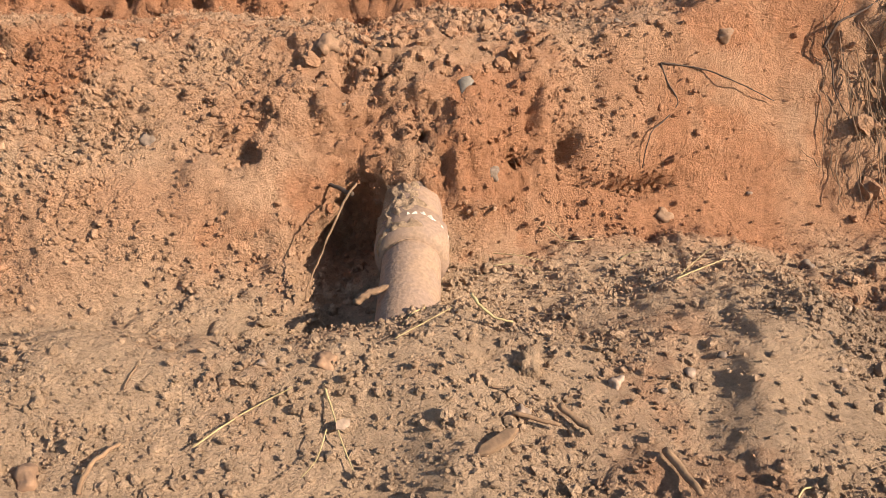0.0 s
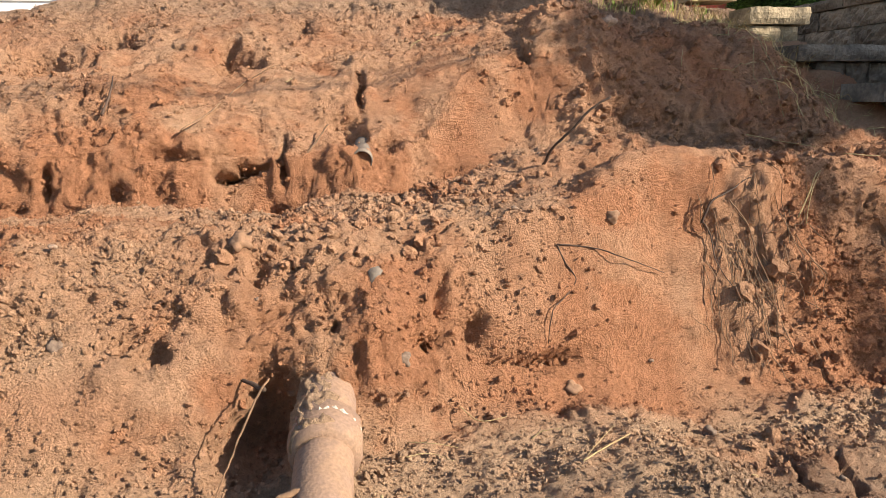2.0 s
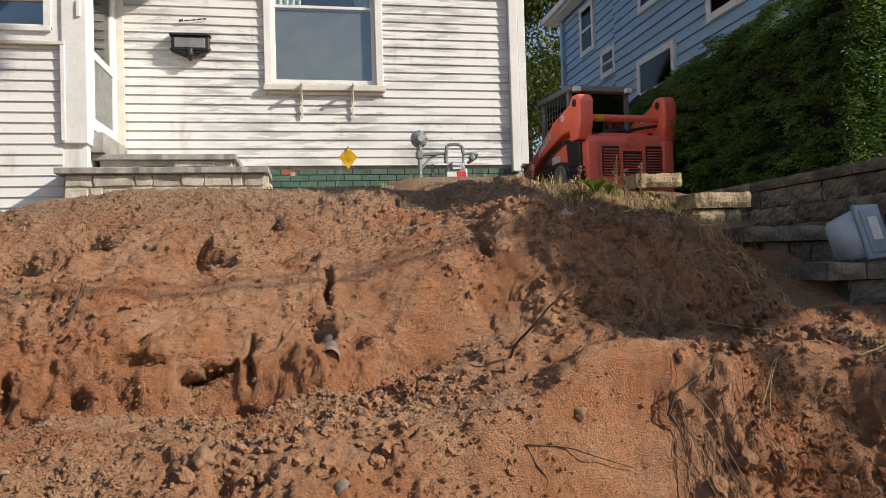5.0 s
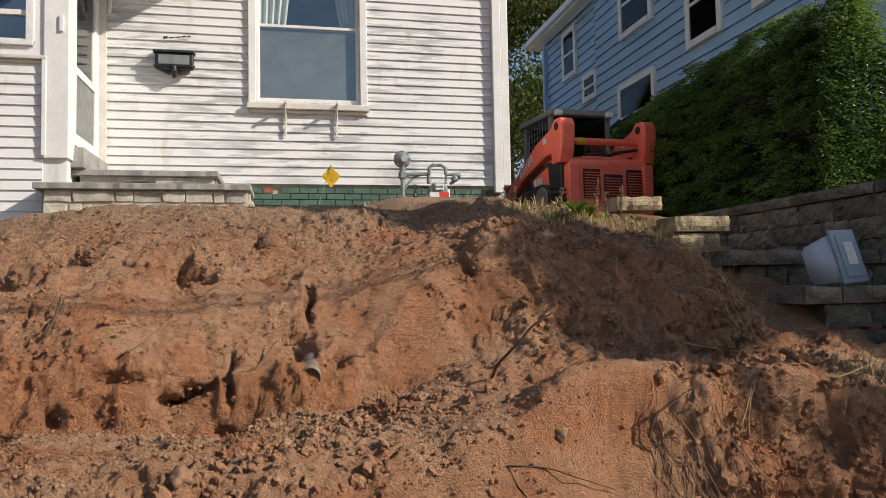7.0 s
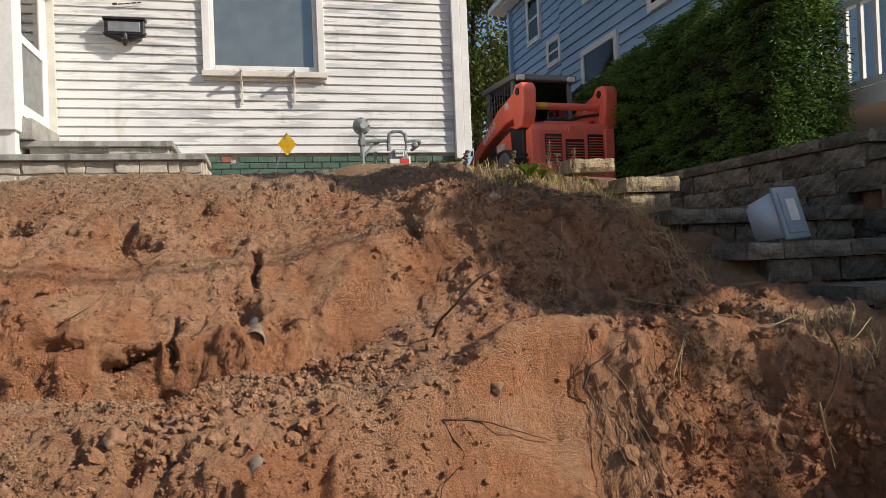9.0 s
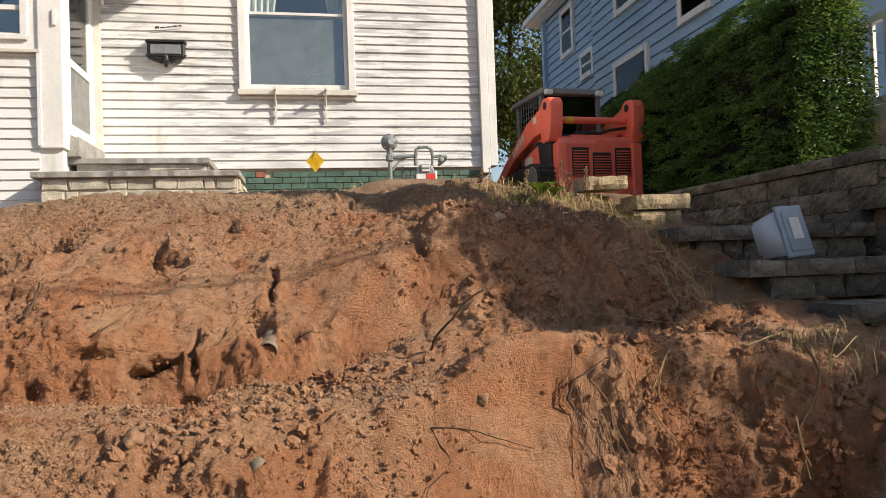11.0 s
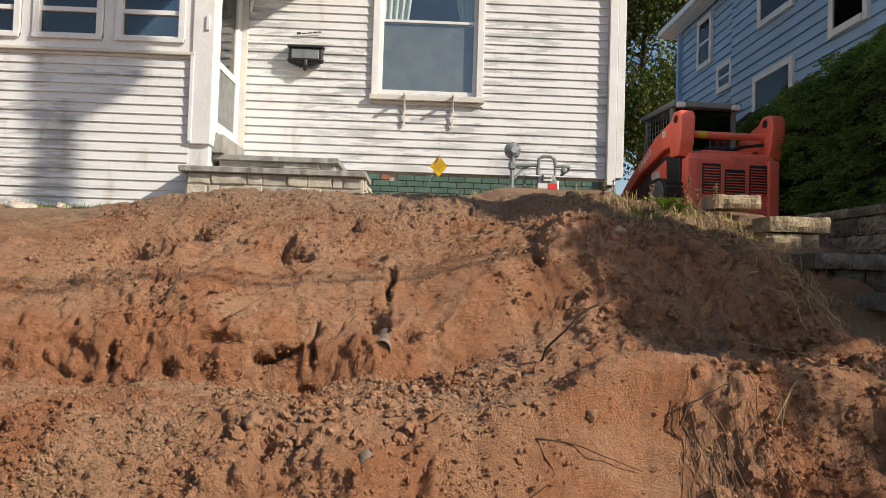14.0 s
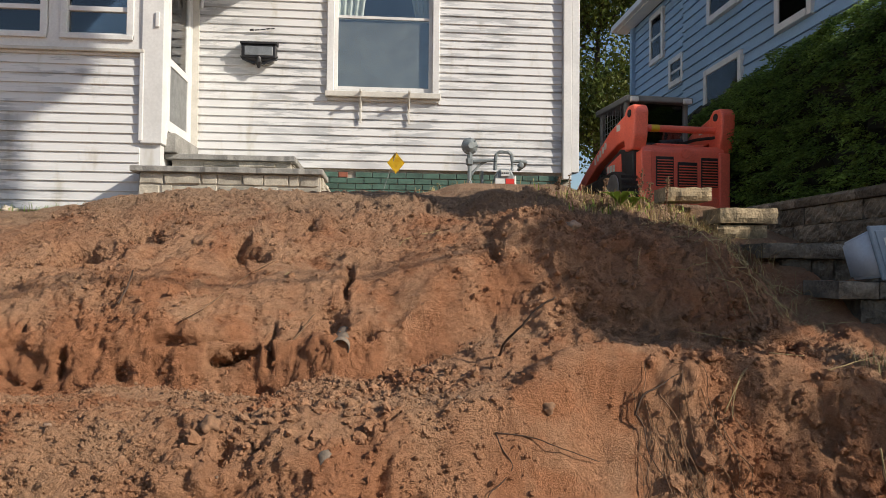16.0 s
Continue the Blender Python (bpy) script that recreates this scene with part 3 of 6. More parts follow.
# ---- loose clods on the ground ----
def clod_stuff(name, count, lo, hi, level, label, zone=None, base=0.13, rim_only=False):
    bm = bmesh.new()
    if level:
        bmesh.ops.create_icosphere(bm, subdivisions=level, radius=1)
    else:
        ends = [bm.verts.new(p) for p in ((1, 0, 0), (0, 1, 0), (-1, 0, 0), (0, -1, 0), (0, 0, 1), (0, 0, -1))]
        for i in range(4):
            bm.faces.new((ends[i], ends[(i + 1) % 4], ends[4])), bm.faces.new((ends[(i + 1) % 4], ends[i], ends[5]))
        bm.verts.index_update()
    bv = np.array([tuple(v.co) for v in bm.verts])
    bf = np.array([[v.index for v in f.verts] for f in bm.faces])
    bm.free()
    ok = np.where((np.abs(flatP[:, 0] - 0.6) < 2.2) & (flatP[:, 1] > 1.15) & (flatP[:, 1] < 5.2))[0]
    x, y = flatP[ok, 0], flatP[ok, 1]
    area = (np.gradient(gx)[None, :] * np.gradient(gy)[:, None]).ravel()[ok] / np.maximum(GN.reshape(-1, 3)[ok, 2], 0.25)
    dens = base + 1.3 * ss(2.3, 2.5, y) * (1 - ss(3.25, 3.4, y)) * (1 - ss(0.7, 1.1, x)) + 1.7 * (1 - ss(1.9, 2.15, y)) + 1.4 * ss(1.9, 2.1, y) * (1 - ss(2.15, 2.4, y)) + 1.0 * ss(1.5, 1.8, x) * (1 - ss(2.7, 3.1, y)) + 0.45 * ss(1.2, 1.6, x) * ss(3.0, 3.3, y)
    dens = dens * (1 - 0.6 * smoothness(x, y)) * (0.35 + 1.6 * ss(-0.15, 0.25, fbm(x * 2.6, y * 2.6, 91, 3)))
    if zone:
        dens = dens * 0 + 1e-6 + ss(zone[0] - 0.15, zone[0] + 0.1, x) * (1 - ss(zone[1] - 0.1, zone[1] + 0.15, x)) * ss(zone[2] - 0.1, zone[2] + 0.1, y) * (1 - ss(zone[3] - 0.1, zone[3] + 0.1, y)) * (0.1 + ss(-0.1, 0.2, fbm(x * 3.0, y * 3.0, 95, 3)))
    if rim_only:
        dens = 1e-6 + rims[ok] ** 2
    pick = rng.choice(ok, count, p=area * dens / np.sum(area * dens))
    size = lo * (hi / lo) ** (rng.uniform(0, 1, count) ** 2.2)
    c = flatP[pick] + rng.normal(0, 0.004, (count, 3))
    c[:, 2] += size * 0.12
    jag = 1 + (0.38 if level == 0 else 0.32) * rng.uniform(-1, 1, (count, len(bv)))
    q = rng.normal(size=(count, 4))
    q /= np.linalg.norm(q, axis=1, keepdims=True)
    w, a, b, d = q.T
    R = np.stack([1 - 2 * (b * b + d * d), 2 * (a * b - d * w), 2 * (a * d + b * w), 2 * (a * b + d * w), 1 - 2 * (a * a + d * d), 2 * (b * d - a * w), 2 * (a * d - b * w), 2 * (b * d + a * w), 1 - 2 * (a * a + b * b)], -1).reshape(-1, 3, 3)
    sc = np.stack([np.ones(count), rng.uniform(0.55, 1, count), rng.uniform(0.45, 0.85, count)], -1)
    v = (bv[None] * jag[..., None] * sc[:, None, :]) * size[:, None, None]
    v = np.einsum("nij,nkj->nki", R, v) + c[:, None, :]
    f = bf[None] + (np.arange(count) * len(bv))[:, None, None]
    m = raw_mesh(name, v.reshape(-1, 3), f.reshape(-1, 3), CLOD, level > 2)
    paint_earth(m, np.repeat(c[:, 0], len(bv)), np.repeat(c[:, 1], len(bv)))
    return tagged(new(name, m), label, "soil clods", kind="stuff")


clod_stuff("soil_grit", 95000, 0.0018, 0.0050, 0, "fine dry grit of red-brown earth on the bank", base=1.0)
clod_stuff("soil_crumbs", 36000, 0.0035, 0.0115, 1, "dry crumbs of red-brown earth on the bank", base=0.5)
clod_stuff("soil_clods", 4200, 0.006, 0.015, 2, "dry lumps of red-brown earth on the bank")
clod_stuff("terrace_clods", 420, 0.010, 0.028, 2, "loose lumps of earth on the crumbly terrace", (0.0, 1.0, 2.55, 3.3))
clod_stuff("large_clods", 45, 0.018, 0.032, 3, "larger dry lumps of red-brown earth on the bank")
clod_stuff("pile_clods", 520, 0.010, 0.040, 2, "rough dark clods on the shaded pile", (1.65, 2.75, 2.35, 3.25))
clod_stuff("dark_clods", 1000, 0.008, 0.030, 2, "lumps of earth and topsoil on the slope, tinted darker for its shade", (1.35, 2.5, 3.4, 4.8))
clod_stuff("edge_crumbs", 700, 0.006, 0.013, 2, "rounded crumbs heaped on the edge of the low face", (-1.0, -0.62, 2.25, 2.5))
clod_stuff("rim_clods", 1800, 0.004, 0.016, 2, "crumbling lumps round the hollows and cracks", rim_only=True)
clod_stuff("slope_clods", 900, 0.006, 0.022, 2, "small clods on the upper slope of the bank", (-1.8, 2.4, 3.5, 5.1))


# ---- white house ----
FY = 8.97          # face of the front wall
PY, PX = 7.87, -1.80   # porch front and porch side with the door
white_house = thing("white_house", "white clapboard house with green painted brick foundation", "house", (0, FY, 1.7))
HB = Matrix.Translation((0, -FY, -1.7))


def hpart(name, bm, mat, parent=None, label="", smooth=False):
    """A part of the white house, given in world metres."""
    bmesh.ops.transform(bm, matrix=HB, verts=bm.verts)
    return part(name, bm, mat, parent or white_house, label, smooth)


WL, WR, WB, WT = -0.115, 1.09, 3.235, 5.02     # window opening
hpart("wall", boxes((-8, WL, FY + 0.012, FY + 0.16, 2.27, 6.2), (WR, 2.9, FY + 0.012, FY + 0.16, 2.27, 6.2), (WL, WR, FY + 0.012, FY + 0.16, 2.27, WB), (WL, WR, FY + 0.012, FY + 0.16, WT, 6.2),
                    (2.74, 2.9, FY + 0.16, 19, 2.27, 6.2), (-8, -7.84, FY + 0.16, 19, 2.27, 6.2), (-8, 2.9, 19, 19.16, 2.27, 6.2)), WHITE)
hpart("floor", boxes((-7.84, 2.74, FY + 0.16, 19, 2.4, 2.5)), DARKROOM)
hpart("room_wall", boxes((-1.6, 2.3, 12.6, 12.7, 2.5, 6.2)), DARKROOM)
hpart("roof", prism([(FY - 0.5, 6.1), (14.0, 9.6), (19.6, 6.1), (19.6, 6.3), (14.0, 9.85), (FY - 0.5, 6.3)], -8.4, 3.3, "x"), ROOF)
hpart("attic_gable", boxes((-8, 2.9, FY + 0.02, 19.1, 6.15, 6.25)), WHITE)


def clapboard(x0, x1, yf, z0, h, axis="y", out=-1):
    """One lapped board: thin at its top, proud at its lower edge."""
    t = 0.0085 if axis == "y" else 0.034
    if axis == "y":
        return prism([(yf + 0.012, z0), (yf + 0.012, z0 + h), (yf + 0.009, z0 + h), (yf - t + 0.003, z0 + 0.010), (yf - t, z0 + 0.007), (yf - t + 0.001, z0)], x0, x1, "x")
    return prism([(yf, z0), (yf, z0 + h), (yf + 0.003 * out, z0 + h), (yf + t * out, z0 + 0.010), (yf + t * out, z0)], x0, x1, "y")


COURSE = 0.1016
FL, FR, FB, FT = -0.20, 1.175, 3.145, 5.12     # outside of the window's casing
z, k = 2.265, 0
while z < 6.1:
    spans = [(PX + 0.06, 2.72)]
    if z + COURSE > FB and z < FT:
        spans = [(PX + 0.06, FL + 0.004), (FR - 0.004, 2.72)]
    for a, b in spans:
        hpart("siding_board", clapboard(a, b, FY, z, COURSE), WHITE)
    z += COURSE
hpart("corner_board", boxes((2.725, 2.83, FY - 0.075, FY + 0.02, 2.18, 6.15), (2.835, 2.93, FY - 0.06, FY + 0.13, 2.27, 6.15), bevel=0.006), TRIM, label="white corner board with a downspout before it")
hpart("door_casing", boxes((PX - 0.01, PX + 0.075, FY - 0.03, FY + 0.02, 2.36, 5.2), bevel=0.004), CREAM)

# foundation of painted brick
hpart("foundation", boxes((-8, 2.85, FY + 0.05, FY + 0.3, 1.4, 2.27)), MORTAR)
row = 0
bz = 1.66
while bz < 2.22:
    bx = -0.35 + (0.1 if row % 2 else 0)
    while bx < 2.7:
        red = row == 7 and -0.16 < bx < 0.04
        hpart("brick", boxes((bx, min(bx + (0.11 if red else 0.197), 2.82), FY + 0.02 + rnd.uniform(0, 0.004), FY + 0.09, bz, bz + 0.062), bevel=0.004), REDBRICK if red else GREENBRICK)
        bx += 0.207
    bz += 0.072
    row += 1

# front window
win = hpart("window", boxes((FL, WL, FY - 0.045, FY + 0.02, FB + 0.05, FT), (WR, FR, FY - 0.045, FY + 0.02, FB + 0.05, FT), (WL, WR, FY - 0.045, FY + 0.02, WT, FT), bevel=0.006), TRIM, label="white double-hung window with pale curtains")
hpart("window_sill", boxes((FL - 0.015, FR + 0.015, FY - 0.085, FY + 0.05, FB - 0.01, FB + 0.055), (FL + 0.01, FR - 0.01, FY - 0.03, FY + 0.02, FB - 0.05, FB - 0.012), bevel=0.005), CREAM, win)
MR = 4.13
for nm, zz0, zz1, yy in (("upper_sash", MR - 0.015, WT, FY + 0.05), ("lower_sash", WB, MR + 0.03, FY + 0.018)):
    hpart(nm, boxes((WL, WL + 0.045, yy, yy + 0.03, zz0, zz1), (WR - 0.045, WR, yy, yy + 0.03, zz0, zz1), (WL + 0.045, WR - 0.045, yy, yy + 0.03, zz0, zz0 + 0.045), (WL + 0.045, WR - 0.045, yy, yy + 0.03, zz1 - 0.035, zz1), bevel=0.004), TRIM, win)
    pane = hpart("pane", boxes((WL + 0.03, WR - 0.03, yy + 0.012, yy + 0.016, zz0 + 0.03, zz1 - 0.03)), GLASS, win)
    pane.visible_shadow = False


def curtain(x0, x1, y, z0, z1, gather, waves):
    bm = bmesh.new()
    cols, rows_n = waves * 8, 14
    grid = []
    for j in range(rows_n + 1):
        v = j / rows_n
        line = []
        for i in range(cols + 1):
            u = i / cols
            xx = x0 + (x1 - x0) * u
            xx = gather + (xx - gather) * (1 - 0.55 * (1 - v) ** 1.4)
            line.append(bm.verts.new((xx, y + 0.03 * math.sin(u * waves * 2 * math.pi) + 0.008 * math.sin(9 * v + 5 * u), z0 + (z1 - z0) * v)))
        grid.append(line)
    for a, b in zip(grid, grid[1:]):
        for i in range(cols):
            bm.faces.new((a[i], a[i + 1], b[i + 1], b[i]))
    return bm


hpart("curtain", curtain(WL - 0.02, WL + 0.42, FY + 0.16, 3.1, 5.05, WL - 0.02, 5), CURTAIN, win, "pale green gathered curtain", True)
hpart("curtain", curtain(WR + 0.02, WR - 0.34, FY + 0.16, 3.9, 5.05, WR + 0.02, 5), CURTAIN, win, "pale green gathered curtain", True)
hpart("insect_screen", boxes((WL + 0.02, WR - 0.02, FY + 0.052, FY + 0.054, WB, MR - 0.02)), SCREEN, win, "grey insect screen behind the lower pane")

# shelf brackets under the window
for bx in (0.215, 0.805):
    b = thing("shelf_bracket", "cream painted wooden bracket screwed below the window", "bracket", (bx, FY - 0.02, 2.82), "brackets under the window")
    part("upright", boxes((-0.014, 0.014, -0.02, 0.0, 0, 0.38), bevel=0.004), CREAM, b)
    part("arm", boxes((-0.014, 0.014, -0.20, -0.02, 0.345, 0.375), bevel=0.004), CREAM, b)
    part("brace", tube([(0, -0.012, 0.19), (0, -0.16, 0.35)], 0.011, 6), CREAM, b)

# porch in front of the wall's left part
hpart("porch_wall", boxes((-8, PX - 0.03, PY + 0.012, PY + 0.14, 1.4, 3.27), (-8, PX, PY + 0.02, PY + 0.14, 4.55, 5.2)), WHITE)
z = 1.62
while z < 3.2:
    hpart("siding_board", clapboard(-8, -2.04, PY, z, COURSE), WHITE)
    z += COURSE
hpart("porch_ledge", boxes((-8, -2.0, PY - 0.05, PY + 0.1, 3.275, 3.31), (-8, -2.0, PY - 0.012, PY + 0.1, 3.24, 3.275), bevel=0.006), CREAM)
hpart("porch_apron", boxes((-8, -1.99, PY - 0.01, PY + 0.1, 3.31, 3.44)), TRIM)
hpart("porch_post", boxes((-2.03, PX - 0.004, PY - 0.035, PY + 0.16, 2.33, 5.2), (-2.045, -2.0, PY - 0.045, PY + 0.02, 2.35, 3.3), bevel=0.008), TRIM)
hpart("porch_casing", boxes((-2.125, -2.0, PY - 0.008, PY + 0.1, 3.44, 5.0)), TRIM)
wx = -2.12
while wx > -7.5:
    a, b = wx - 0.74, wx
    pw = hpart("porch_window", boxes((a, a + 0.07, PY - 0.03, PY + 0.05, 3.41, 5.0), (b - 0.07, b, PY - 0.03, PY + 0.05, 3.41, 5.0), (a, b, PY - 0.045, PY + 0.05, 3.405, 3.455), (a, b, PY - 0.03, PY + 0.05, 4.9, 5.0), bevel=0.005), TRIM, label="white framed porch window, dark inside")
    hpart("sash_rail", boxes((a + 0.07, b - 0.07, PY + 0.0, PY + 0.04, 3.71, 3.76), (a + 0.07, b - 0.07, PY + 0.0, PY + 0.04, 3.455, 3.48), bevel=0.003), TRIM, pw)
    pane = hpart("pane", boxes((a + 0.06, b - 0.06, PY + 0.03, PY + 0.034, 3.46, 4.95)), GLASS, pw)
    pane.visible_shadow = False
    hpart("mullion", boxes((a - 0.12, a, PY - 0.008, PY + 0.1, 3.44, 5.0)), TRIM, pw)
    wx -= 0.87
# dark sheet in place of the unlit porch inside
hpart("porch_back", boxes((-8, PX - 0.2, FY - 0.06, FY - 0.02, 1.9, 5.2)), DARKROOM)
hpart("porch_roof", prism([(PY - 0.28, 5.12), (PY - 0.28, 5.24), (FY, 5.75), (FY, 5.62)], -8.2, -0.22, "x"), ROOF)
hpart("porch_soffit", boxes((-8.1, -0.25, PY - 0.2, FY, 4.97, 5.12)), TRIM)
hpart("arch_trim", tube([(-1.70, FY - 0.04, 4.15), (-1.68, FY - 0.04, 4.34), (-1.58, FY - 0.04, 4.48), (-1.40, FY - 0.04, 4.56), (-0.9, FY - 0.04, 4.68), (-0.4, FY - 0.04, 4.8)], 0.022, 6), TRIM, label="white curved trim under the porch roof")
# storm door in the porch's side
door = hpart("door", boxes((PX - 0.045, PX - 0.005, 8.02, 8.10, 2.5, 4.62), (PX - 0.045, PX - 0.005, 8.80, 8.90, 2.5, 4.62), (PX - 0.045, PX - 0.005, 8.10, 8.80, 2.5, 2.62), (PX - 0.045, PX - 0.005, 8.10, 8.80, 3.22, 3.30), (PX - 0.045, PX - 0.005, 8.10, 8.80, 4.5, 4.62), bevel=0.004), TRIM, label="white aluminium storm door, closed")
hpart("lower_panel", boxes((PX - 0.035, PX - 0.02, 8.08, 8.82, 2.6, 3.25)), STEEL, door)
pane = hpart("pane", boxes((PX - 0.03, PX - 0.026, 8.08, 8.82, 3.27, 4.53)), GLASS, door)
pane.visible_shadow = False
hpart("inner_door", boxes((PX - 0.14, PX - 0.10, 8.0, 8.92, 2.5, 4.65)), CREAM, door)
hpart("door_handle", tube([(PX, 8.14, 3.80), (PX + 0.05, 8.14, 3.80), (PX + 0.05, 8.22, 3.80)], 0.011, 8), DARKMETAL, door)
hpart("door_frame", boxes((PX - 0.06, PX + 0.0, 7.99, 8.03, 2.4, 4.75), (PX - 0.06, PX + 0.0, 8.89, FY - 0.03, 2.4, 4.75), (PX - 0.06, PX + 0.0, 8.03, 8.89, 4.62, 4.75), bevel=0.004), TRIM)
hpart("threshold", boxes((PX - 0.1, PX + 0.09, 8.0, FY - 0.02, 2.27, 2.47), bevel=0.006), SLATE)
hpart("side_wall", boxes((PX - 0.16, PX - 0.05, 7.95, FY, 1.5, 2.42)), WHITE)
hpart("door_header", boxes((PX - 0.16, PX - 0.06, 7.95, FY, 4.75, 5.0)), WHITE)

# mailbox, house sign and street number as plain marks
mail = thing("mailbox", "black cast metal wall mailbox with an eagle ornament", "mailbox", (-1.0, FY - 0.02, 3.55))
part("box_body", boxes((-0.205, 0.205, -0.115, 0, 0.0, 0.165), bevel=0.012), DARKMETAL, mail)
part("lid", prism([(-0.135, 0.165), (-0.13, 0.19), (0.0, 0.225), (0.0, 0.165)], -0.22, 0.22, "x", 0.005), DARKMETAL, mail)
part("front_panel", boxes((-0.165, 0.165, -0.124, -0.112, 0.03, 0.14), bevel=0.005), STEEL, mail, "worn grey embossed front panel")
bm = bmesh.new()
for sgn in (-1, 1):
    prism([(0, 0.01), (sgn * 0.09, -0.005), (sgn * 0.225, 0.03), (sgn * 0.2, -0.015), (sgn * 0.12, -0.045), (sgn * 0.05, -0.075)], -0.10, -0.07, "y", bm=bm)
    tube([(0, -0.09, -0.03), (sgn * 0.08, -0.1, -0.02), (sgn * 0.2, -0.1, 0.012)], [0.022, 0.018, 0.006], 6, bm)
tube([(0, -0.09, 0.02), (0, -0.1, -0.05), (0, -0.085, -0.115)], [0.03, 0.04, 0.014], 8, bm)
part("eagle_ornament", bm, DARKMETAL, mail)
sign = thing("house_sign", "black script sign shown as plain bars", "sign", (-0.98, FY - 0.03, 3.92), turn=(0, -7, 0))
for i, (a, b, h) in enumerate(((-0.15, -0.10, 0.075), (-0.09, -0.03, 0.04), (-0.02, 0.04, 0.04), (0.05, 0.10, 0.05), (0.11, 0.15, 0.045))):
    part("bar", boxes((a, b, -0.006, 0, 0, h * 0.35), bevel=0.002), INK, sign)
plate = thing("number_plate", "dark metal numeral on the porch post shown as bars", "sign", (-1.92, PY - 0.045, 3.98))
part("bar", boxes((-0.05, -0.02, -0.008, 0, 0, 0.2), bevel=0.003), STEEL, plate)
part("bar", boxes((0.01, 0.04, -0.008, 0, 0, 0.2), bevel=0.003), STEEL, plate)
latch = thing("post_latch", "small white metal latch plate on the porch post", "latch", (-1.87, PY - 0.036, 3.55))
part("plate", boxes((-0.02, 0.02, -0.02, 0, 0, 0.16), bevel=0.006), TRIM, latch)

# ---- stone stoop ----
stoop = thing("stoop", "stone entrance stoop with slate treads", "steps", (0, 7.6, 1.7))


def spart(name, bm, mat):
    bmesh.ops.transform(bm, matrix=Matrix.Translation((0, -7.6, -1.7)), verts=bm.verts)
    return part(name, bm, mat, stoop)


spart("core", boxes((-1.94, -0.145, 7.625, 8.93, 1.5, 2.0), (-1.78, -0.51, 8.14, 8.93, 2.0, 2.21)), MORTAR)


def rough_slab(x0, x1, y0, y1, z0, z1):
    """A slab with split, uneven front edges."""
    bm = bmesh.new()
    n = max(4, int((x1 - x0) / 0.06))
    pts = [(x0 + (x1 - x0) * i / n, y0 + rnd.uniform(-0.012, 0.008)) for i in range(n + 1)] + [(x1, y1), (x0, y1)]
    prism(pts, z0, z1, "z", bm=bm)
    bmesh.ops.bevel(bm, geom=[e for e in bm.edges], offset=0.006, segments=1, affect="EDGES")
    return bm


spart("tread", rough_slab(-2.03, -0.11, 7.56, 8.3, 2.0, 2.06), SLATE)
spart("tread", rough_slab(-1.90, -0.46, 8.08, 8.94, 2.205, 2.265), SLATE)


def split_stone(a0, a1, z0, z1, depth0, depth1, axis="y"):
    """One split ledge stone: an uneven outline, rounded edges."""
    j = lambda k: rnd.uniform(-k, k)
    mid = (a0 + a1) / 2 + j(0.03)
    pts = [(a0 + j(0.008), z0 + j(0.006)), (mid, z0 + j(0.008)), (a1 + j(0.008), z0 + j(0.006)), (a1 + j(0.012), (z0 + z1) / 2), (a1 + j(0.008), z1 + j(0.006)), (mid + j(0.03), z1 + j(0.008)), (a0 + j(0.008), z1 + j(0.006)), (a0 + j(0.012), (z0 + z1) / 2)]
    return prism(pts, depth0, depth1, axis, 0.008)


def ledge_row(lo, hi, z0, z1, face, axis):
    """A course of stones, some of them split into two thin ones."""
    a = lo
    while a < hi - 0.02:
        e = min(a + rnd.uniform(0.1, 0.46), hi)
        if hi - e < 0.08:
            e = hi
        f = face + rnd.uniform(-0.012, 0.012)
        d = (f, f + 0.12) if axis == "y" else (f - 0.1, f)
        if rnd.random() < 0.3 and e - a > 0.2:
            zm = z0 + (z1 - z0) * rnd.uniform(0.4, 0.6)
            spart("stone", split_stone(a, e - 0.014, z0, zm - 0.008, *d, axis), STONE)
            spart("stone", split_stone(a, e - 0.014, zm + 0.004, z1, *d, axis), STONE)
        else:
            spart("stone", split_stone(a, e - 0.014, z0, z1, *d, axis), STONE)
        a = e


for z0, z1 in ((1.65, 1.745), (1.76, 1.87), (1.885, 1.99)):
    ledge_row(-1.95, -0.14, z0, z1, 7.61, "y")
    ledge_row(7.74, 8.93, z0, z1, -0.13, "x")
for z0, z1 in ((2.07, 2.13), (2.142, 2.2)):
    ledge_row(-1.78, -0.5, z0, z1, 8.13, "y")
    ledge_row(8.24, 8.92, z0, z1, -0.5, "x")

# ---- gas meter ----
gas = thing("gas_meter", "grey gas meter with regulator and pipes", "gas meter", (1.5, 8.42, 1.85))
part("riser_pipe", tube([(0, 0, -0.15), (0, 0, 0.5)], 0.024, 10), METERGREY, gas)
part("fitting", tube([(0, 0, 0.1), (0, 0, 0.13), (0, 0, 0.19), (0, 0, 0.22)], [0.026, 0.042, 0.042, 0.026], 8), METERGREY, gas)
part("fitting", tube([(0, 0, 0.4), (0, 0, 0.42), (0, 0, 0.48), (0, 0, 0.5)], [0.026, 0.046, 0.046, 0.026], 6), METERGREY, gas)
reg = part("regulator", tube([(-0.02, 0.05, 0.63), (-0.01, 0.02, 0.63), (0, -0.01, 0.63), (0, -0.03, 0.63), (0.01, -0.07, 0.63)], [0.05, 0.095, 0.1, 0.09, 0.035], 18), METERGREY, gas)
bm = bmesh.new()
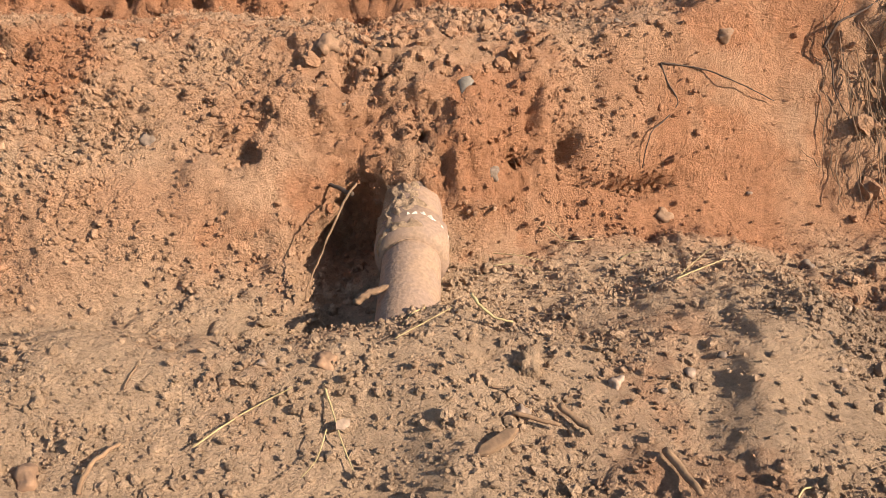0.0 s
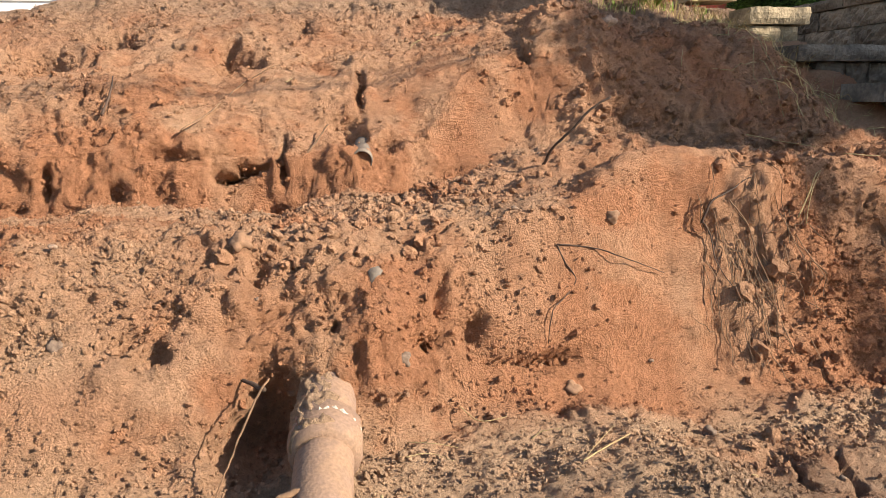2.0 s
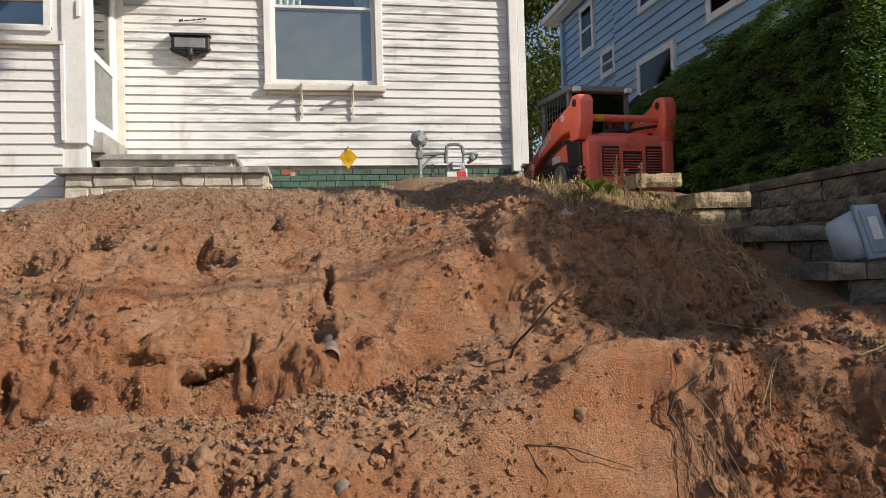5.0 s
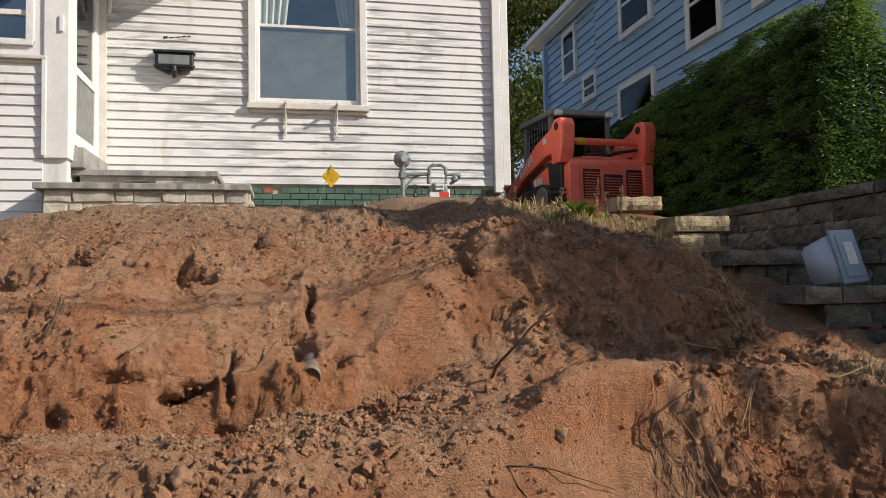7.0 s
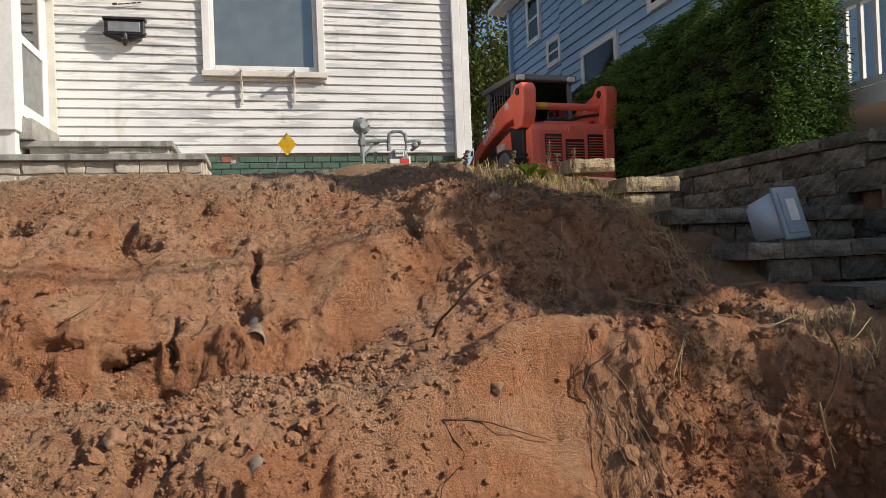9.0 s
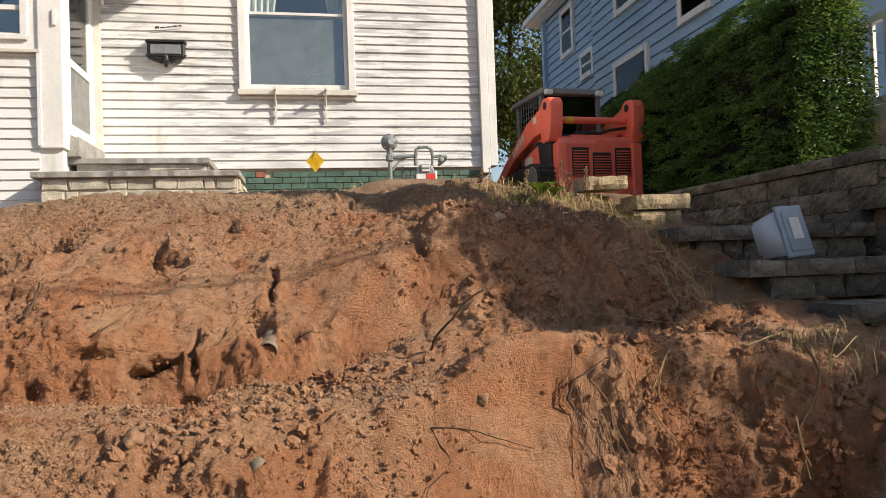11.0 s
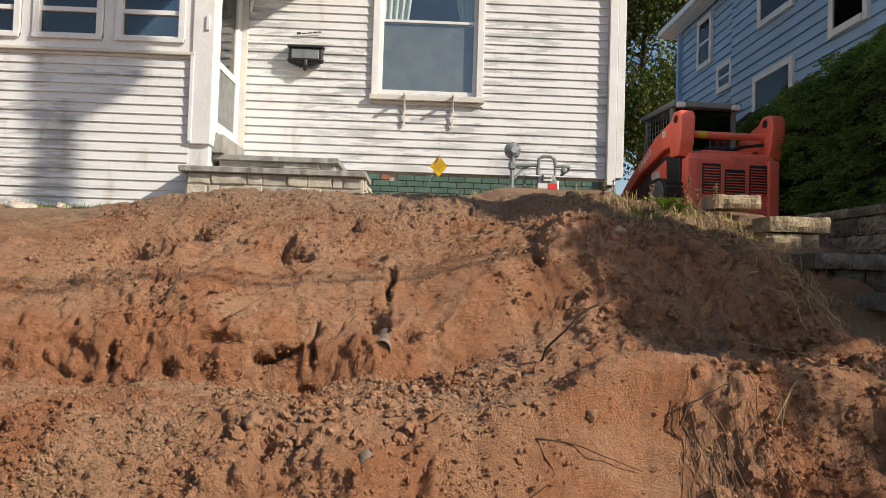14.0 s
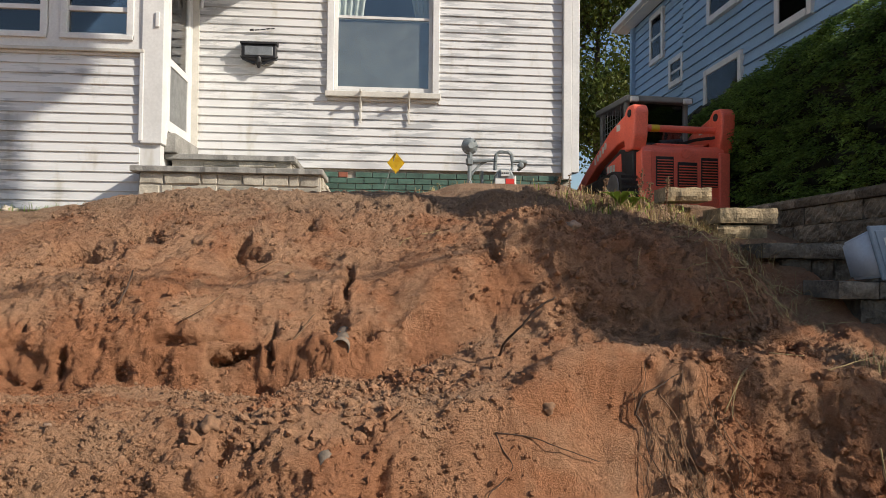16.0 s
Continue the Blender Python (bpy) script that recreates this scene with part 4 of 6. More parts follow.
for i in range(8):
    a = i * math.pi / 4
    tube([(math.cos(a) * 0.085, -0.045, 0.63 + math.sin(a) * 0.085), (math.cos(a) * 0.085, -0.03, 0.63 + math.sin(a) * 0.085)], 0.01, 6, bm)
part("bolt_ring", bm, STEEL, reg)
part("regulator_neck", tube([(0, 0, 0.48), (0, 0, 0.56)], 0.034, 10), METERGREY, gas)
part("inlet_pipe", tube([(0, 0, 0.45), (0.1, 0, 0.46), (0.27, 0, 0.47), (0.3, 0, 0.45), (0.3, 0, 0.36)], 0.022, 8), METERGREY, gas)
part("bypass_pipe", tube([(0.3, -0.01, 0.46), (0.31, -0.01, 0.54), (0.35, -0.01, 0.57), (0.45, -0.01, 0.57), (0.49, -0.01, 0.54), (0.5, -0.01, 0.46)], 0.021, 8), METERGREY, gas)
part("outlet_pipe", tube([(0.5, 0, 0.36), (0.5, 0, 0.46), (0.6, 0, 0.47), (0.66, 0, 0.46), (0.67, 0.15, 0.44), (0.67, 0.5, 0.44)], 0.021, 8), METERGREY, gas)
part("valve", tube([(0.6, -0.03, 0.42), (0.6, -0.02, 0.42), (0.6, 0.03, 0.42)], [0.02, 0.036, 0.036], 10), METERGREY, gas)
part("strut", tube([(0.02, 0, 0.3), (0.12, 0.02, 0.42), (0.2, 0.02, 0.46)], 0.014, 6), METERGREY, gas)
part("stub_pipe", tube([(0.16, 0.1, -0.1), (0.16, 0.1, 0.36)], 0.018, 8), METERGREY, gas)
body = part("meter_body", prism([(0.27, 0.02), (0.53, 0.02), (0.53, 0.13), (0.5, 0.3), (0.46, 0.36), (0.34, 0.36), (0.3, 0.3), (0.27, 0.13)], -0.09, 0.09, "y", 0.012), METERGREY, gas)
part("index_face", boxes((0.35, 0.45, -0.112, -0.085, 0.275, 0.345), bevel=0.006), PAPER, body, "white dial face with small bars")
bm = bmesh.new()
for i in range(4):
    box(bm, 0.36 + i * 0.022, 0.374 + i * 0.022, -0.115, -0.112, 0.30, 0.32)
part("dial_bar", bm, INK, body)
part("label", boxes((0.29, 0.40, -0.096, -0.088, 0.16, 0.25)), PAPER, body, "white paper label")
part("label", boxes((0.41, 0.51, -0.096, -0.088, 0.16, 0.25)), REDLABEL, body, "red warning label")
vent = thing("vent_pipe", "short white plastic pipe standing in the ground", "pipe", (2.06, 8.6, 1.75))
part("pipe", tube([(0, 0, 0), (0, 0, 0.42)], 0.022, 10), TRIM, vent)

flag = thing("marker_flag", "yellow vinyl utility flag on a thin wire", "flag", (0.46, 7.05, 1.72))
part("wire", tube([(0, 0, -0.1), (0.07, 0, 0.15), (0.17, 0, 0.45)], 0.003, 5), STEEL, flag)
bm = bmesh.new()
grid = [[bm.verts.new((0.165 + (u - v) * 0.085 + 0.0, 0.015 * math.sin(5 * u + 3 * v), 0.45 - 0.105 * (u + v) * 1.0)) for u in (0, 0.33, 0.66, 1)] for v in (0, 0.33, 0.66, 1)]
for a, b in zip(grid, grid[1:]):
    for i in range(3):
        bm.faces.new((a[i], a[i + 1], b[i + 1], b[i]))
bmesh.ops.solidify(bm, geom=bm.faces[:], thickness=0.002)
part("flag_sheet", bm, YELLOW, flag, "", True)

# ---- block steps and retaining wall ----
def block_mesh(name, w, d, h, mat, seed, rough=0.008):
    """A split-faced block: bevelled, with a broken front."""
    q = random.Random(seed)
    bm = bmesh.new()
    n = max(3, int(w / 0.035))
    k = max(3, int(h / 0.03))
    g = {}
    for i in range(n + 1):
        for j in range(k + 1):
            edge = i in (0, n) or j in (0, k)
            g[i, j] = bm.verts.new((-w / 2 + w * i / n, (0.014 if edge else 0) + q.uniform(-rough, rough), h * j / k + (q.uniform(-0.005, 0.003) if j == k else 0)))
    for i in range(n):
        for j in range(k):
            bm.faces.new((g[i, j], g[i + 1, j], g[i + 1, j + 1], g[i, j + 1]))
    back = {}
    rim = [(i, 0) for i in range(n + 1)] + [(n, j) for j in range(1, k + 1)] + [(i, k) for i in range(n - 1, -1, -1)] + [(0, j) for j in range(k - 1, 0, -1)]
    for key in rim:
        back[key] = bm.verts.new((g[key].co.x, d, g[key].co.z))
    for a, b in zip(rim, rim[1:] + rim[:1]):
        bm.faces.new((g[b], g[a], back[a], back[b]))
    bm.faces.new([back[key] for key in rim])
    bmesh.ops.recalc_face_normals(bm, faces=bm.faces[:])
    me = bpy.data.meshes.new(name)
    bm.to_mesh(me), bm.free()
    me.materials.append(mat)
    return me


def lay(name, me, parent, m):
    ob = new(name, me)
    ob.parent = parent
    ob.matrix_basis = m
    return ob


stairs = thing("garden_steps", "weathered concrete block garden steps, shaded", "steps", (2.9, 3.3, 0.6))
SM = Matrix.Translation((-2.9, -3.3, -0.6))
for front, top, left in ((4.47, 1.235, 2.90), (3.89, 1.0, 3.02), (3.32, 0.765, 3.2)):
    xx = left
    i = 0
    while xx < 4.38:
        w = min((0.24, 0.46, 0.46, 0.46)[min(i, 3)], 4.4 - xx)
        me = block_mesh("tread_block", w - 0.006, 0.36, 0.095, BLOCK, int(xx * 100 + top * 10), 0.004 if i < 2 else 0.01)
        lay("tread_block", me, stairs, SM @ Matrix.Translation((xx + w / 2, front + rnd.uniform(-0.006, 0.006), top - 0.095)) @ pose(0, 0, 0, 0, 0, rnd.uniform(-1, 1)))
        xx += w
        i += 1
    xx = left + 0.16
    while xx < 4.3:
        w = rnd.choice((0.14, 0.2, 0.3))
        me = block_mesh("riser_block", w, 0.22, 0.135, BLOCK, int(xx * 70 + top * 10), 0.01)
        lay("riser_block", me, stairs, SM @ Matrix.Translation((xx + w / 2, front + 0.05 + rnd.uniform(-0.01, 0.02), top - 0.235)) @ pose(0, 0, 0, 0, 0, rnd.uniform(-2, 2)))
        xx += w + rnd.choice((0.012, 0.012, 0.07))

for bx, by, bz, w, hh, lab in ((2.77, 5.28, 1.575, 0.35, 0.10, "tan split-faced block lying at the yard's edge"), (3.02, 4.86, 1.385, 0.42, 0.105, "tan cap block on top of another block"), (2.92, 4.88, 1.275, 0.24, 0.10, "tan block under the cap block"), (3.1, 4.90, 1.275, 0.13, 0.10, "tan half block under the cap block")):
    bl = tagged(new("loose_block", block_mesh("loose_block", w, 0.26, hh, TANBLOCK, int(bx * 50), 0.008)), lab, "concrete block", "loose blocks")
    bl.location = (bx, by, bz)
    bl.rotation_euler = (0, radians(rnd.uniform(-1.5, 1.5)), radians(rnd.uniform(-3, 3)))

ret = thing("retaining_wall", "dark weathered retaining wall of concrete blocks", "wall", (4.42, 3.0, 0.6), kind="structure")
RM = Matrix.Translation((-4.42, -3.0, -0.6))
wall_meshes = [block_mesh("wall_block", 0.40, 0.25, 0.161, BLOCK, 900 + i, 0.014) for i in range(6)] + [block_mesh("wall_block", 0.24, 0.25, 0.161, BLOCK, 950 + i, 0.014) for i in range(4)]
turnx = Matrix.Rotation(radians(-90), 4, "Z")
for r0 in range(7):
    yy = 2.2 + (0.2 if r0 % 2 else 0)
    while yy < 7.3:
        q = rnd.randrange(10)
        w = 0.40 if q < 6 else 0.24
        z0 = (1.533 if yy < 4.35 else 1.663) - (r0 + 1) * 0.165
        lay("wall_block", wall_meshes[q], ret, RM @ Matrix.Translation((4.42 + rnd.uniform(-0.006, 0.006), yy + w / 2, z0)) @ turnx)
        yy += w + 0.008
caps = [block_mesh("cap_block", 0.44, 0.32, 0.085, BLOCK, 980 + i, 0.008) for i in range(4)]
yy = 2.2
while yy < 7.3:
    lay("cap_block", rnd.choice(caps), ret, RM @ Matrix.Translation((4.39 + rnd.uniform(-0.008, 0.008), yy + 0.22, 1.535 if yy < 4.35 else 1.665)) @ turnx)
    yy += 0.448
bm = bmesh.new()
box(bm, 4.56, 4.7, 2.2, 7.35, 0.3, 1.6)
bmesh.ops.transform(bm, matrix=RM, verts=bm.verts)
part("backing", bm, BLOCK, ret)

# ---- tote ----
tote = thing("storage_tote", "translucent plastic storage tote with blue-grey lid, lying tilted on the steps", "storage box", (3.36, 4.10, 1.145))
axis = Vector((0.37, -0.91, 0.25)).normalized()
upv = Vector((-0.10, 0.10, 1.0))
sidev = upv.cross(axis).normalized()
upv = axis.cross(sidev).normalized()
tote.rotation_mode = "QUATERNION"
tote.rotation_quaternion = Matrix((sidev, upv, axis)).transposed().to_quaternion()
bm = bmesh.new()
lo, hi = [(-0.13, -0.15), (0.13, -0.15), (0.13, 0.15), (-0.13, 0.15)], [(-0.165, -0.19), (0.165, -0.19), (0.165, 0.19), (-0.165, 0.19)]
va, vb = [bm.verts.new((*p, -0.15)) for p in lo], [bm.verts.new((*p, 0.13)) for p in hi]
bm.faces.new(va[::-1])
for i in range(4):
    bm.faces.new((va[i], va[(i + 1) % 4], vb[(i + 1) % 4], vb[i]))
bmesh.ops.bevel(bm, geom=bm.edges[:], offset=0.025, segments=3, affect="EDGES")
bmesh.ops.solidify(bm, geom=bm.faces[:], thickness=0.004)
tote.scale = (0.74, 0.74, 0.74)
part("tub", bm, TOTE, tote, "translucent milky plastic tub", True)
lid = part("lid", boxes((-0.185, 0.185, -0.215, 0.215, 0.125, 0.155), bevel=0.012), TOTELID, tote, "blue-grey plastic lid")
part("lid_panel", boxes((-0.14, 0.14, -0.17, 0.17, 0.15, 0.164), bevel=0.006), TOTELID, lid)
part("paper_sheet", boxes((-0.07, 0.075, -0.07, 0.11, 0.166, 0.168)), PAPER, lid, "white paper sheet with faint lines")

# ---- blue house next door ----
BX = 6.8
blue_house = thing("blue_house", "blue clapboard house with white framed windows", "house", (BX, 8, 1.6))
BM = Matrix.Translation((-BX, -8, -1.6))


def bpart(name, bm, mat, parent=None, label=""):
    bmesh.ops.transform(bm, matrix=BM, verts=bm.verts)
    return part(name, bm, mat, parent or blue_house, label)


EAVE = 7.35
bpart("wall", boxes((BX + 0.012, BX + 7, 8.24, 14.85, 1.2, EAVE)), BLUE)
bpart("rear_wall", boxes((BX + 0.102, BX + 7, 14.85, 18.1, 1.2, EAVE)), BLUE)
z = 1.6
while z < EAVE:
    bpart("siding_board", clapboard(8.24, 14.85, BX, z, 0.194, "x", -1), BLUE)
    bpart("siding_board", clapboard(14.86, 18.1, BX + 0.09, z, 0.194, "x", -1), BLUE)
    z += 0.205
bpart("corner_board", boxes((BX - 0.03, BX + 0.1, 18.0, 18.14, 1.4, EAVE), bevel=0.01), BLUE)
bpart("roof", prism([(BX - 0.30, EAVE - 0.06), (BX - 0.30, EAVE + 0.12), (BX + 3.5, EAVE + 2.8), (BX + 7.4, EAVE + 0.1), (BX + 7.4, EAVE - 0.06)], 8.0, 18.5, "y"), ROOF)
bpart("eave_gutter", boxes((BX - 0.41, BX - 0.29, 8.0, 18.5, EAVE - 0.06, EAVE + 0.08), (BX - 0.30, BX + 0.02, 8.0, 18.5, EAVE - 0.09, EAVE - 0.055), bevel=0.01), TRIM)
for y0, y1, z0, z1 in ((15.72, 14.93, 5.12, 5.76), (16.9, 16.05, 5.95, 7.15), (13.6, 12.28, 5.85, 7.2), (11.16, 10.15, 4.87, 6.3), (13.75, 12.25, 3.6, 4.98), (9.4, 8.6, 4.9, 6.3)):
    y0, y1 = y1, y0
    q = BX + (0.09 if y1 > 14.9 else 0.0)
    f = 0.12
    w = bpart("window", boxes((q - 0.08, q + 0.03, y0, y0 + f, z0, z1), (q - 0.08, q + 0.03, y1 - f, y1, z0, z1), (q - 0.08, q + 0.03, y0 + f, y1 - f, z1 - f, z1), (q - 0.10, q + 0.03, y0 + f, y1 - f, z0, z0 + f), bevel=0.008), TRIM, label="white framed double-hung window")
    bpart("sash", boxes((q - 0.066, q - 0.04, y0 + f, y1 - f, (z0 + z1) / 2 - 0.02, (z0 + z1) / 2 + 0.03)), TRIM, w)
    # opaque dark panel in place of the unlit room behind the pane
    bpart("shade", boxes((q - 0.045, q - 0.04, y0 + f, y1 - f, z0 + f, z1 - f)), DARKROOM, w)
    bpart("pane", boxes((q - 0.058, q - 0.053, y0 + f, y1 - f, z0 + f, z1 - f)), DULLGLASS, w)
# front porch of the blue house with its railing
rail = bpart("porch_railing", boxes((BX - 0.15, BX - 0.07, 6.3, 8.2, 3.52, 3.6), (BX - 0.15, BX - 0.07, 6.3, 8.2, 2.62, 2.7)), TRIM)
yy = 6.35
while yy < 8.2:
    bpart("baluster", boxes((BX - 0.13, BX - 0.09, yy, yy + 0.05, 2.7, 3.52)), TRIM, rail)
    yy += 0.2
bpart("porch_floor", boxes((BX - 0.2, BX + 6, 6.2, 8.24, 2.4, 2.6)), TRIM)
for yy in (8.05, 6.25):
    bpart("porch_column", boxes((BX - 0.16, BX - 0.02, yy, yy + 0.15, 2.6, 3.75), bevel=0.01), TRIM)

# dark sheet added behind the railing to block the bright sky, as porch shade
bpart("porch_dark_backing", boxes((BX + 2.6, BX + 2.75, 6.2, 8.24, 2.6, 5.0)), DARKROOM)
# slab added out of view, sized to keep sun off the front wall
bpart("porch_roof", boxes((BX - 0.15, BX + 6.2, 7.1, 8.22, 5.0, 5.16)), TRIM)

# ---- foliage ----
def leaf_mesh(name, centres, dirs, length, width, mat, droop=0.3):
    """Many small pointed sprays of two faces each, as one mesh."""
    n = len(centres)
    d = dirs / np.linalg.norm(dirs, axis=1, keepdims=True)
    r = rng.normal(size=(n, 3))
    side = np.cross(d, r)
    side /= np.linalg.norm(side, axis=1, keepdims=True) + 1e-9
    nrm = np.cross(d, side)
    L, W = (length * rng.uniform(0.6, 1.3, n))[:, None], (width * rng.uniform(0.6, 1.3, n))[:, None]
    base = centres
    mid_l = centres + d * L * 0.5 + side * W * 0.5 + nrm * W * 0.15
    mid_r = centres + d * L * 0.5 - side * W * 0.5 + nrm * W * 0.15
    tip = centres + d * L - nrm * L * droop * 0.2
    verts = np.stack([base, mid_l, tip, mid_r], 1).reshape(-1, 3)
    i = np.arange(n)[:, None] * 4
    faces = i + np.array([[0, 1, 2, 3]])
    return raw_mesh(name, verts, faces, mat)


def hedge(name, x0, x1, y0, y1, z0, top, label, count):
    """A clipped evergreen: near-black blobs inside for its inner shade, sprays all over its uneven outside."""
    h = thing(name, label, "hedge", ((x0 + x1) / 2, (y0 + y1) / 2, z0))
    off = np.array(h.location)
    ycs = np.linspace(y0 + 0.6, y1 - 0.3, max(3, int((y1 - y0) / 0.5)))
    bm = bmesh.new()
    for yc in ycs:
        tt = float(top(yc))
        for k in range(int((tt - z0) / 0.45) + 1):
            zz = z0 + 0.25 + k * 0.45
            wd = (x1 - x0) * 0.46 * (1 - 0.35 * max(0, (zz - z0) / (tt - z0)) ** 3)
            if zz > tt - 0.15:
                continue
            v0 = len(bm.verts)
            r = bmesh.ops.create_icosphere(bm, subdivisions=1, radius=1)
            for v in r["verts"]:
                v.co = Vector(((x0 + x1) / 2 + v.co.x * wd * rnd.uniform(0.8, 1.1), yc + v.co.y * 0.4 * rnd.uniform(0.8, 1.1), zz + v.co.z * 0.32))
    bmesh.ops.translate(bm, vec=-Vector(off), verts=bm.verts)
    part("shade_core", bm, HEDGE_SHADE, h)
    y = rng.uniform(y0, y1, count)
    v = rng.uniform(0, 1, count) ** 0.85
    tt = top(y)
    zz = z0 + (tt - z0) * v
    ang = rng.uniform(0, 2 * math.pi, count)
    clump = fbm(y * 4.6 + zz * 1.5, zz * 9.5, 5, 3)
    keep = clump > -0.13
    y, v, tt, zz, ang, clump = y[keep], v[keep], tt[keep], zz[keep], ang[keep], clump[keep]
    count = len(y)
    lumps = 0.98 + 0.22 * fbm(y * 1.4, zz * 1.4, 25, 2) + 0.42 * clump
    prof = np.sqrt(np.clip(1 - (np.clip((v - 0.55) / 0.45, 0, 1)) ** 2.2, 0.02, 1)) * (0.75 + 0.25 * np.clip(v / 0.2, 0, 1))
    xr = (x1 - x0) / 2 * prof * lumps * rng.uniform(0.82, 1.03, count)
    face = np.where(rng.uniform(0, 1, count) < 0.72, -1.0, np.cos(ang))
    x = (x0 + x1) / 2 + face * xr
    endk = np.clip((y0 + 0.5 - y) / 0.5, 0, 1)
    x = (x0 + x1) / 2 + (x - (x0 + x1) / 2) * np.sqrt(np.clip(1 - endk ** 2, 0.05, 1))
    front = rng.uniform(0, 1, count) < 0.17
    y = np.where(front, y0 + np.abs(rng.normal(0.05, 0.1, count)), y)
    x = np.where(front, (x0 + x1) / 2 + rng.uniform(-0.48, 0.48, count) * (x1 - x0) * prof, x)
    endk = np.where(front, 1.2, endk)
    c = np.stack([x, y, zz], -1)
    dirs = np.stack([face * 0.8, rng.normal(0, 0.38, count) - endk, -0.25 + rng.normal(0, 0.22, count)], -1)
    dirs[:, 1] -= 0.35
    dirs[:, 2] += 0.25
    dirs /= np.linalg.norm(dirs, axis=1, keepdims=True)
    flat = np.cross(dirs, np.array([0.0, 0.3, 1.0]))
    flat /= np.linalg.norm(flat, axis=1, keepdims=True)
    flat = np.repeat(flat, 8, 0)
    u, wing = np.tile(np.linspace(0, 1, 8), count), np.tile(np.array([1, -1] * 4), count)
    dirs = np.repeat(dirs, 8, 0)
    c = np.repeat(c, 8, 0) + dirs * (u * 0.18 - 0.06)[:, None] + flat * (wing * 0.012)[:, None] + rng.normal(0, 0.006, (count * 8, 3))
    c[:, 2] -= 0.06 * u * u
    dirs = dirs * 0.8 + flat * (wing * 0.75 * (1 - 0.6 * u))[:, None] + np.array([0, 0, -0.35]) * u[:, None] + rng.normal(0, 0.12, (count * 8, 3))
    ob = new("foliage", leaf_mesh("foliage", c - off, dirs, 0.055, 0.019, LEAF))
    ob.parent = h
    return h


def hedge_top(y):
    return np.interp(y, [6.2, 6.35, 6.5, 6.8, 7.7, 9.0, 10.6, 14.5], [3.45, 3.7, 3.85, 3.95, 4.05, 4.05, 3.85, 3.65]) + 0.18 * fbm(np.asarray(y) * 3.3, np.asarray(y) * 0 + 2.0, 8, 3)


hedge("hedge", 5.48, 6.38, 6.64, 14.3, 1.55, hedge_top, "dense dark green evergreen hedge above the retaining wall", 27000)


def tree(name, at, height, radius, mat, label, leaves, size, squash=0.8, seed=1, trunk=0.22):
    t = thing(name, label, "tree", at)
    q = random.Random(seed)
    bm = bmesh.new()
    tube([(0, 0, -0.3), (0.05, 0.02, height * 0.25), (-0.05, 0.05, height * 0.5), (0.05, 0, height * 0.85)], [trunk * 1.3, trunk, trunk * 0.7, trunk * 0.2], 10, bm)
    tips = []
    for i in range(16):
        a, z0 = q.uniform(0, 6.28), height * q.uniform(0.3, 0.75)
        reach = radius * q.uniform(0.6, 1.0)
        p1 = Vector((math.cos(a) * reach * 0.5, math.sin(a) * reach * 0.5, z0 + reach * 0.25))
        p2 = Vector((math.cos(a + 0.3) * reach, math.sin(a + 0.3) * reach, z0 + reach * q.uniform(0.2, 0.6)))
        tube([(0, 0, z0), p1, p2], [trunk * 0.35, trunk * 0.2, trunk * 0.05], 6, bm)
        tips += [p1, p2, (p1 + p2) / 2]
    tips += [Vector((q.uniform(-0.4, 0.4) * radius, q.uniform(-0.4, 0.4) * radius, height * q.uniform(0.8, 1.0))) for i in range(8)]
    part("trunk", bm, BARK, t)
    k = np.array([tuple(p) for p in tips])
    idx = rng.integers(0, len(k), leaves)
    c = k[idx] + rng.normal(0, 1, (leaves, 3)) * np.array([radius * 0.2, radius * 0.2, radius * 0.2 * squash])
    ob = new("crown", leaf_mesh("crown", c, rng.normal(0, 1, (leaves, 3)) + np.array([0, 0, -0.4]), size, size * 0.55, mat))
    ob.parent = t
    return t


tree("tree", (9.5, 30.0, 1.8), 13.0, 4.0, TREELEAF, "broadleaf tree behind the houses, leaves turning yellow", 26000, 0.22, seed=3)
tree("tree", (4.4, 36.0, 1.8), 11.0, 4.2, TREELEAF, "broadleaf tree behind the houses, leaves turning yellow", 22000, 0.24, seed=9)
# tree added out of view, only to cast shade on bank and steps
SHADE_AT = Vector((10.8, -0.9, 0.0))
shade = tree("added_shade_tree", SHADE_AT, 6.4, 0.9, TREELEAF, "unseen tree added to cast the shade on the bank and steps", 200, 0.3, seed=5)


def inside(u, v, outline):
    """Which of the points lie within a closed outline."""
    hit = np.zeros(len(u), bool)
    for (ua, va), (ub, vb) in zip(outline, outline[1:] + outline[:1]):
        if va != vb:
            hit ^= ((va > v) != (vb > v)) & (u < (ub - ua) * (v - va) / (vb - va) + ua)
    return hit


# crown outline as the sun sees it, drawn to fit the bank's shade: a broad mass with a lobe above and a few gaps
CROWN = [(3.92, 1.36), (4.2, 1.54), (4.72, 1.74), (4.86, 2.2), (4.8, 2.72), (5.3, 2.7), (4.86, 1.74), (4.74, 1.44), (5.05, 1.15), (5.6, 1.02), (6.6, 0.9), (6.6, -0.6), (3.3, -0.6), (3.3, 0.40), (3.36, 0.58), (3.66, 0.84), (3.84, 1.02)]
GAPS = [(3.60, 0.44, 0.10), (3.50, 0.30, 0.05), (4.22, 0.20, 0.09), (3.86, 0.06, 0.07), (3.42, 0.02, 0.05), (3.47, -0.16, 0.05)]
side_u = Vector((-SUN_FROM.y, SUN_FROM.x, 0)).normalized()
side_v = SUN_FROM.cross(side_u)
n = 60000
cu, cv = rng.uniform(3.2, 6.7, n), rng.uniform(-0.6, 2.7, n)
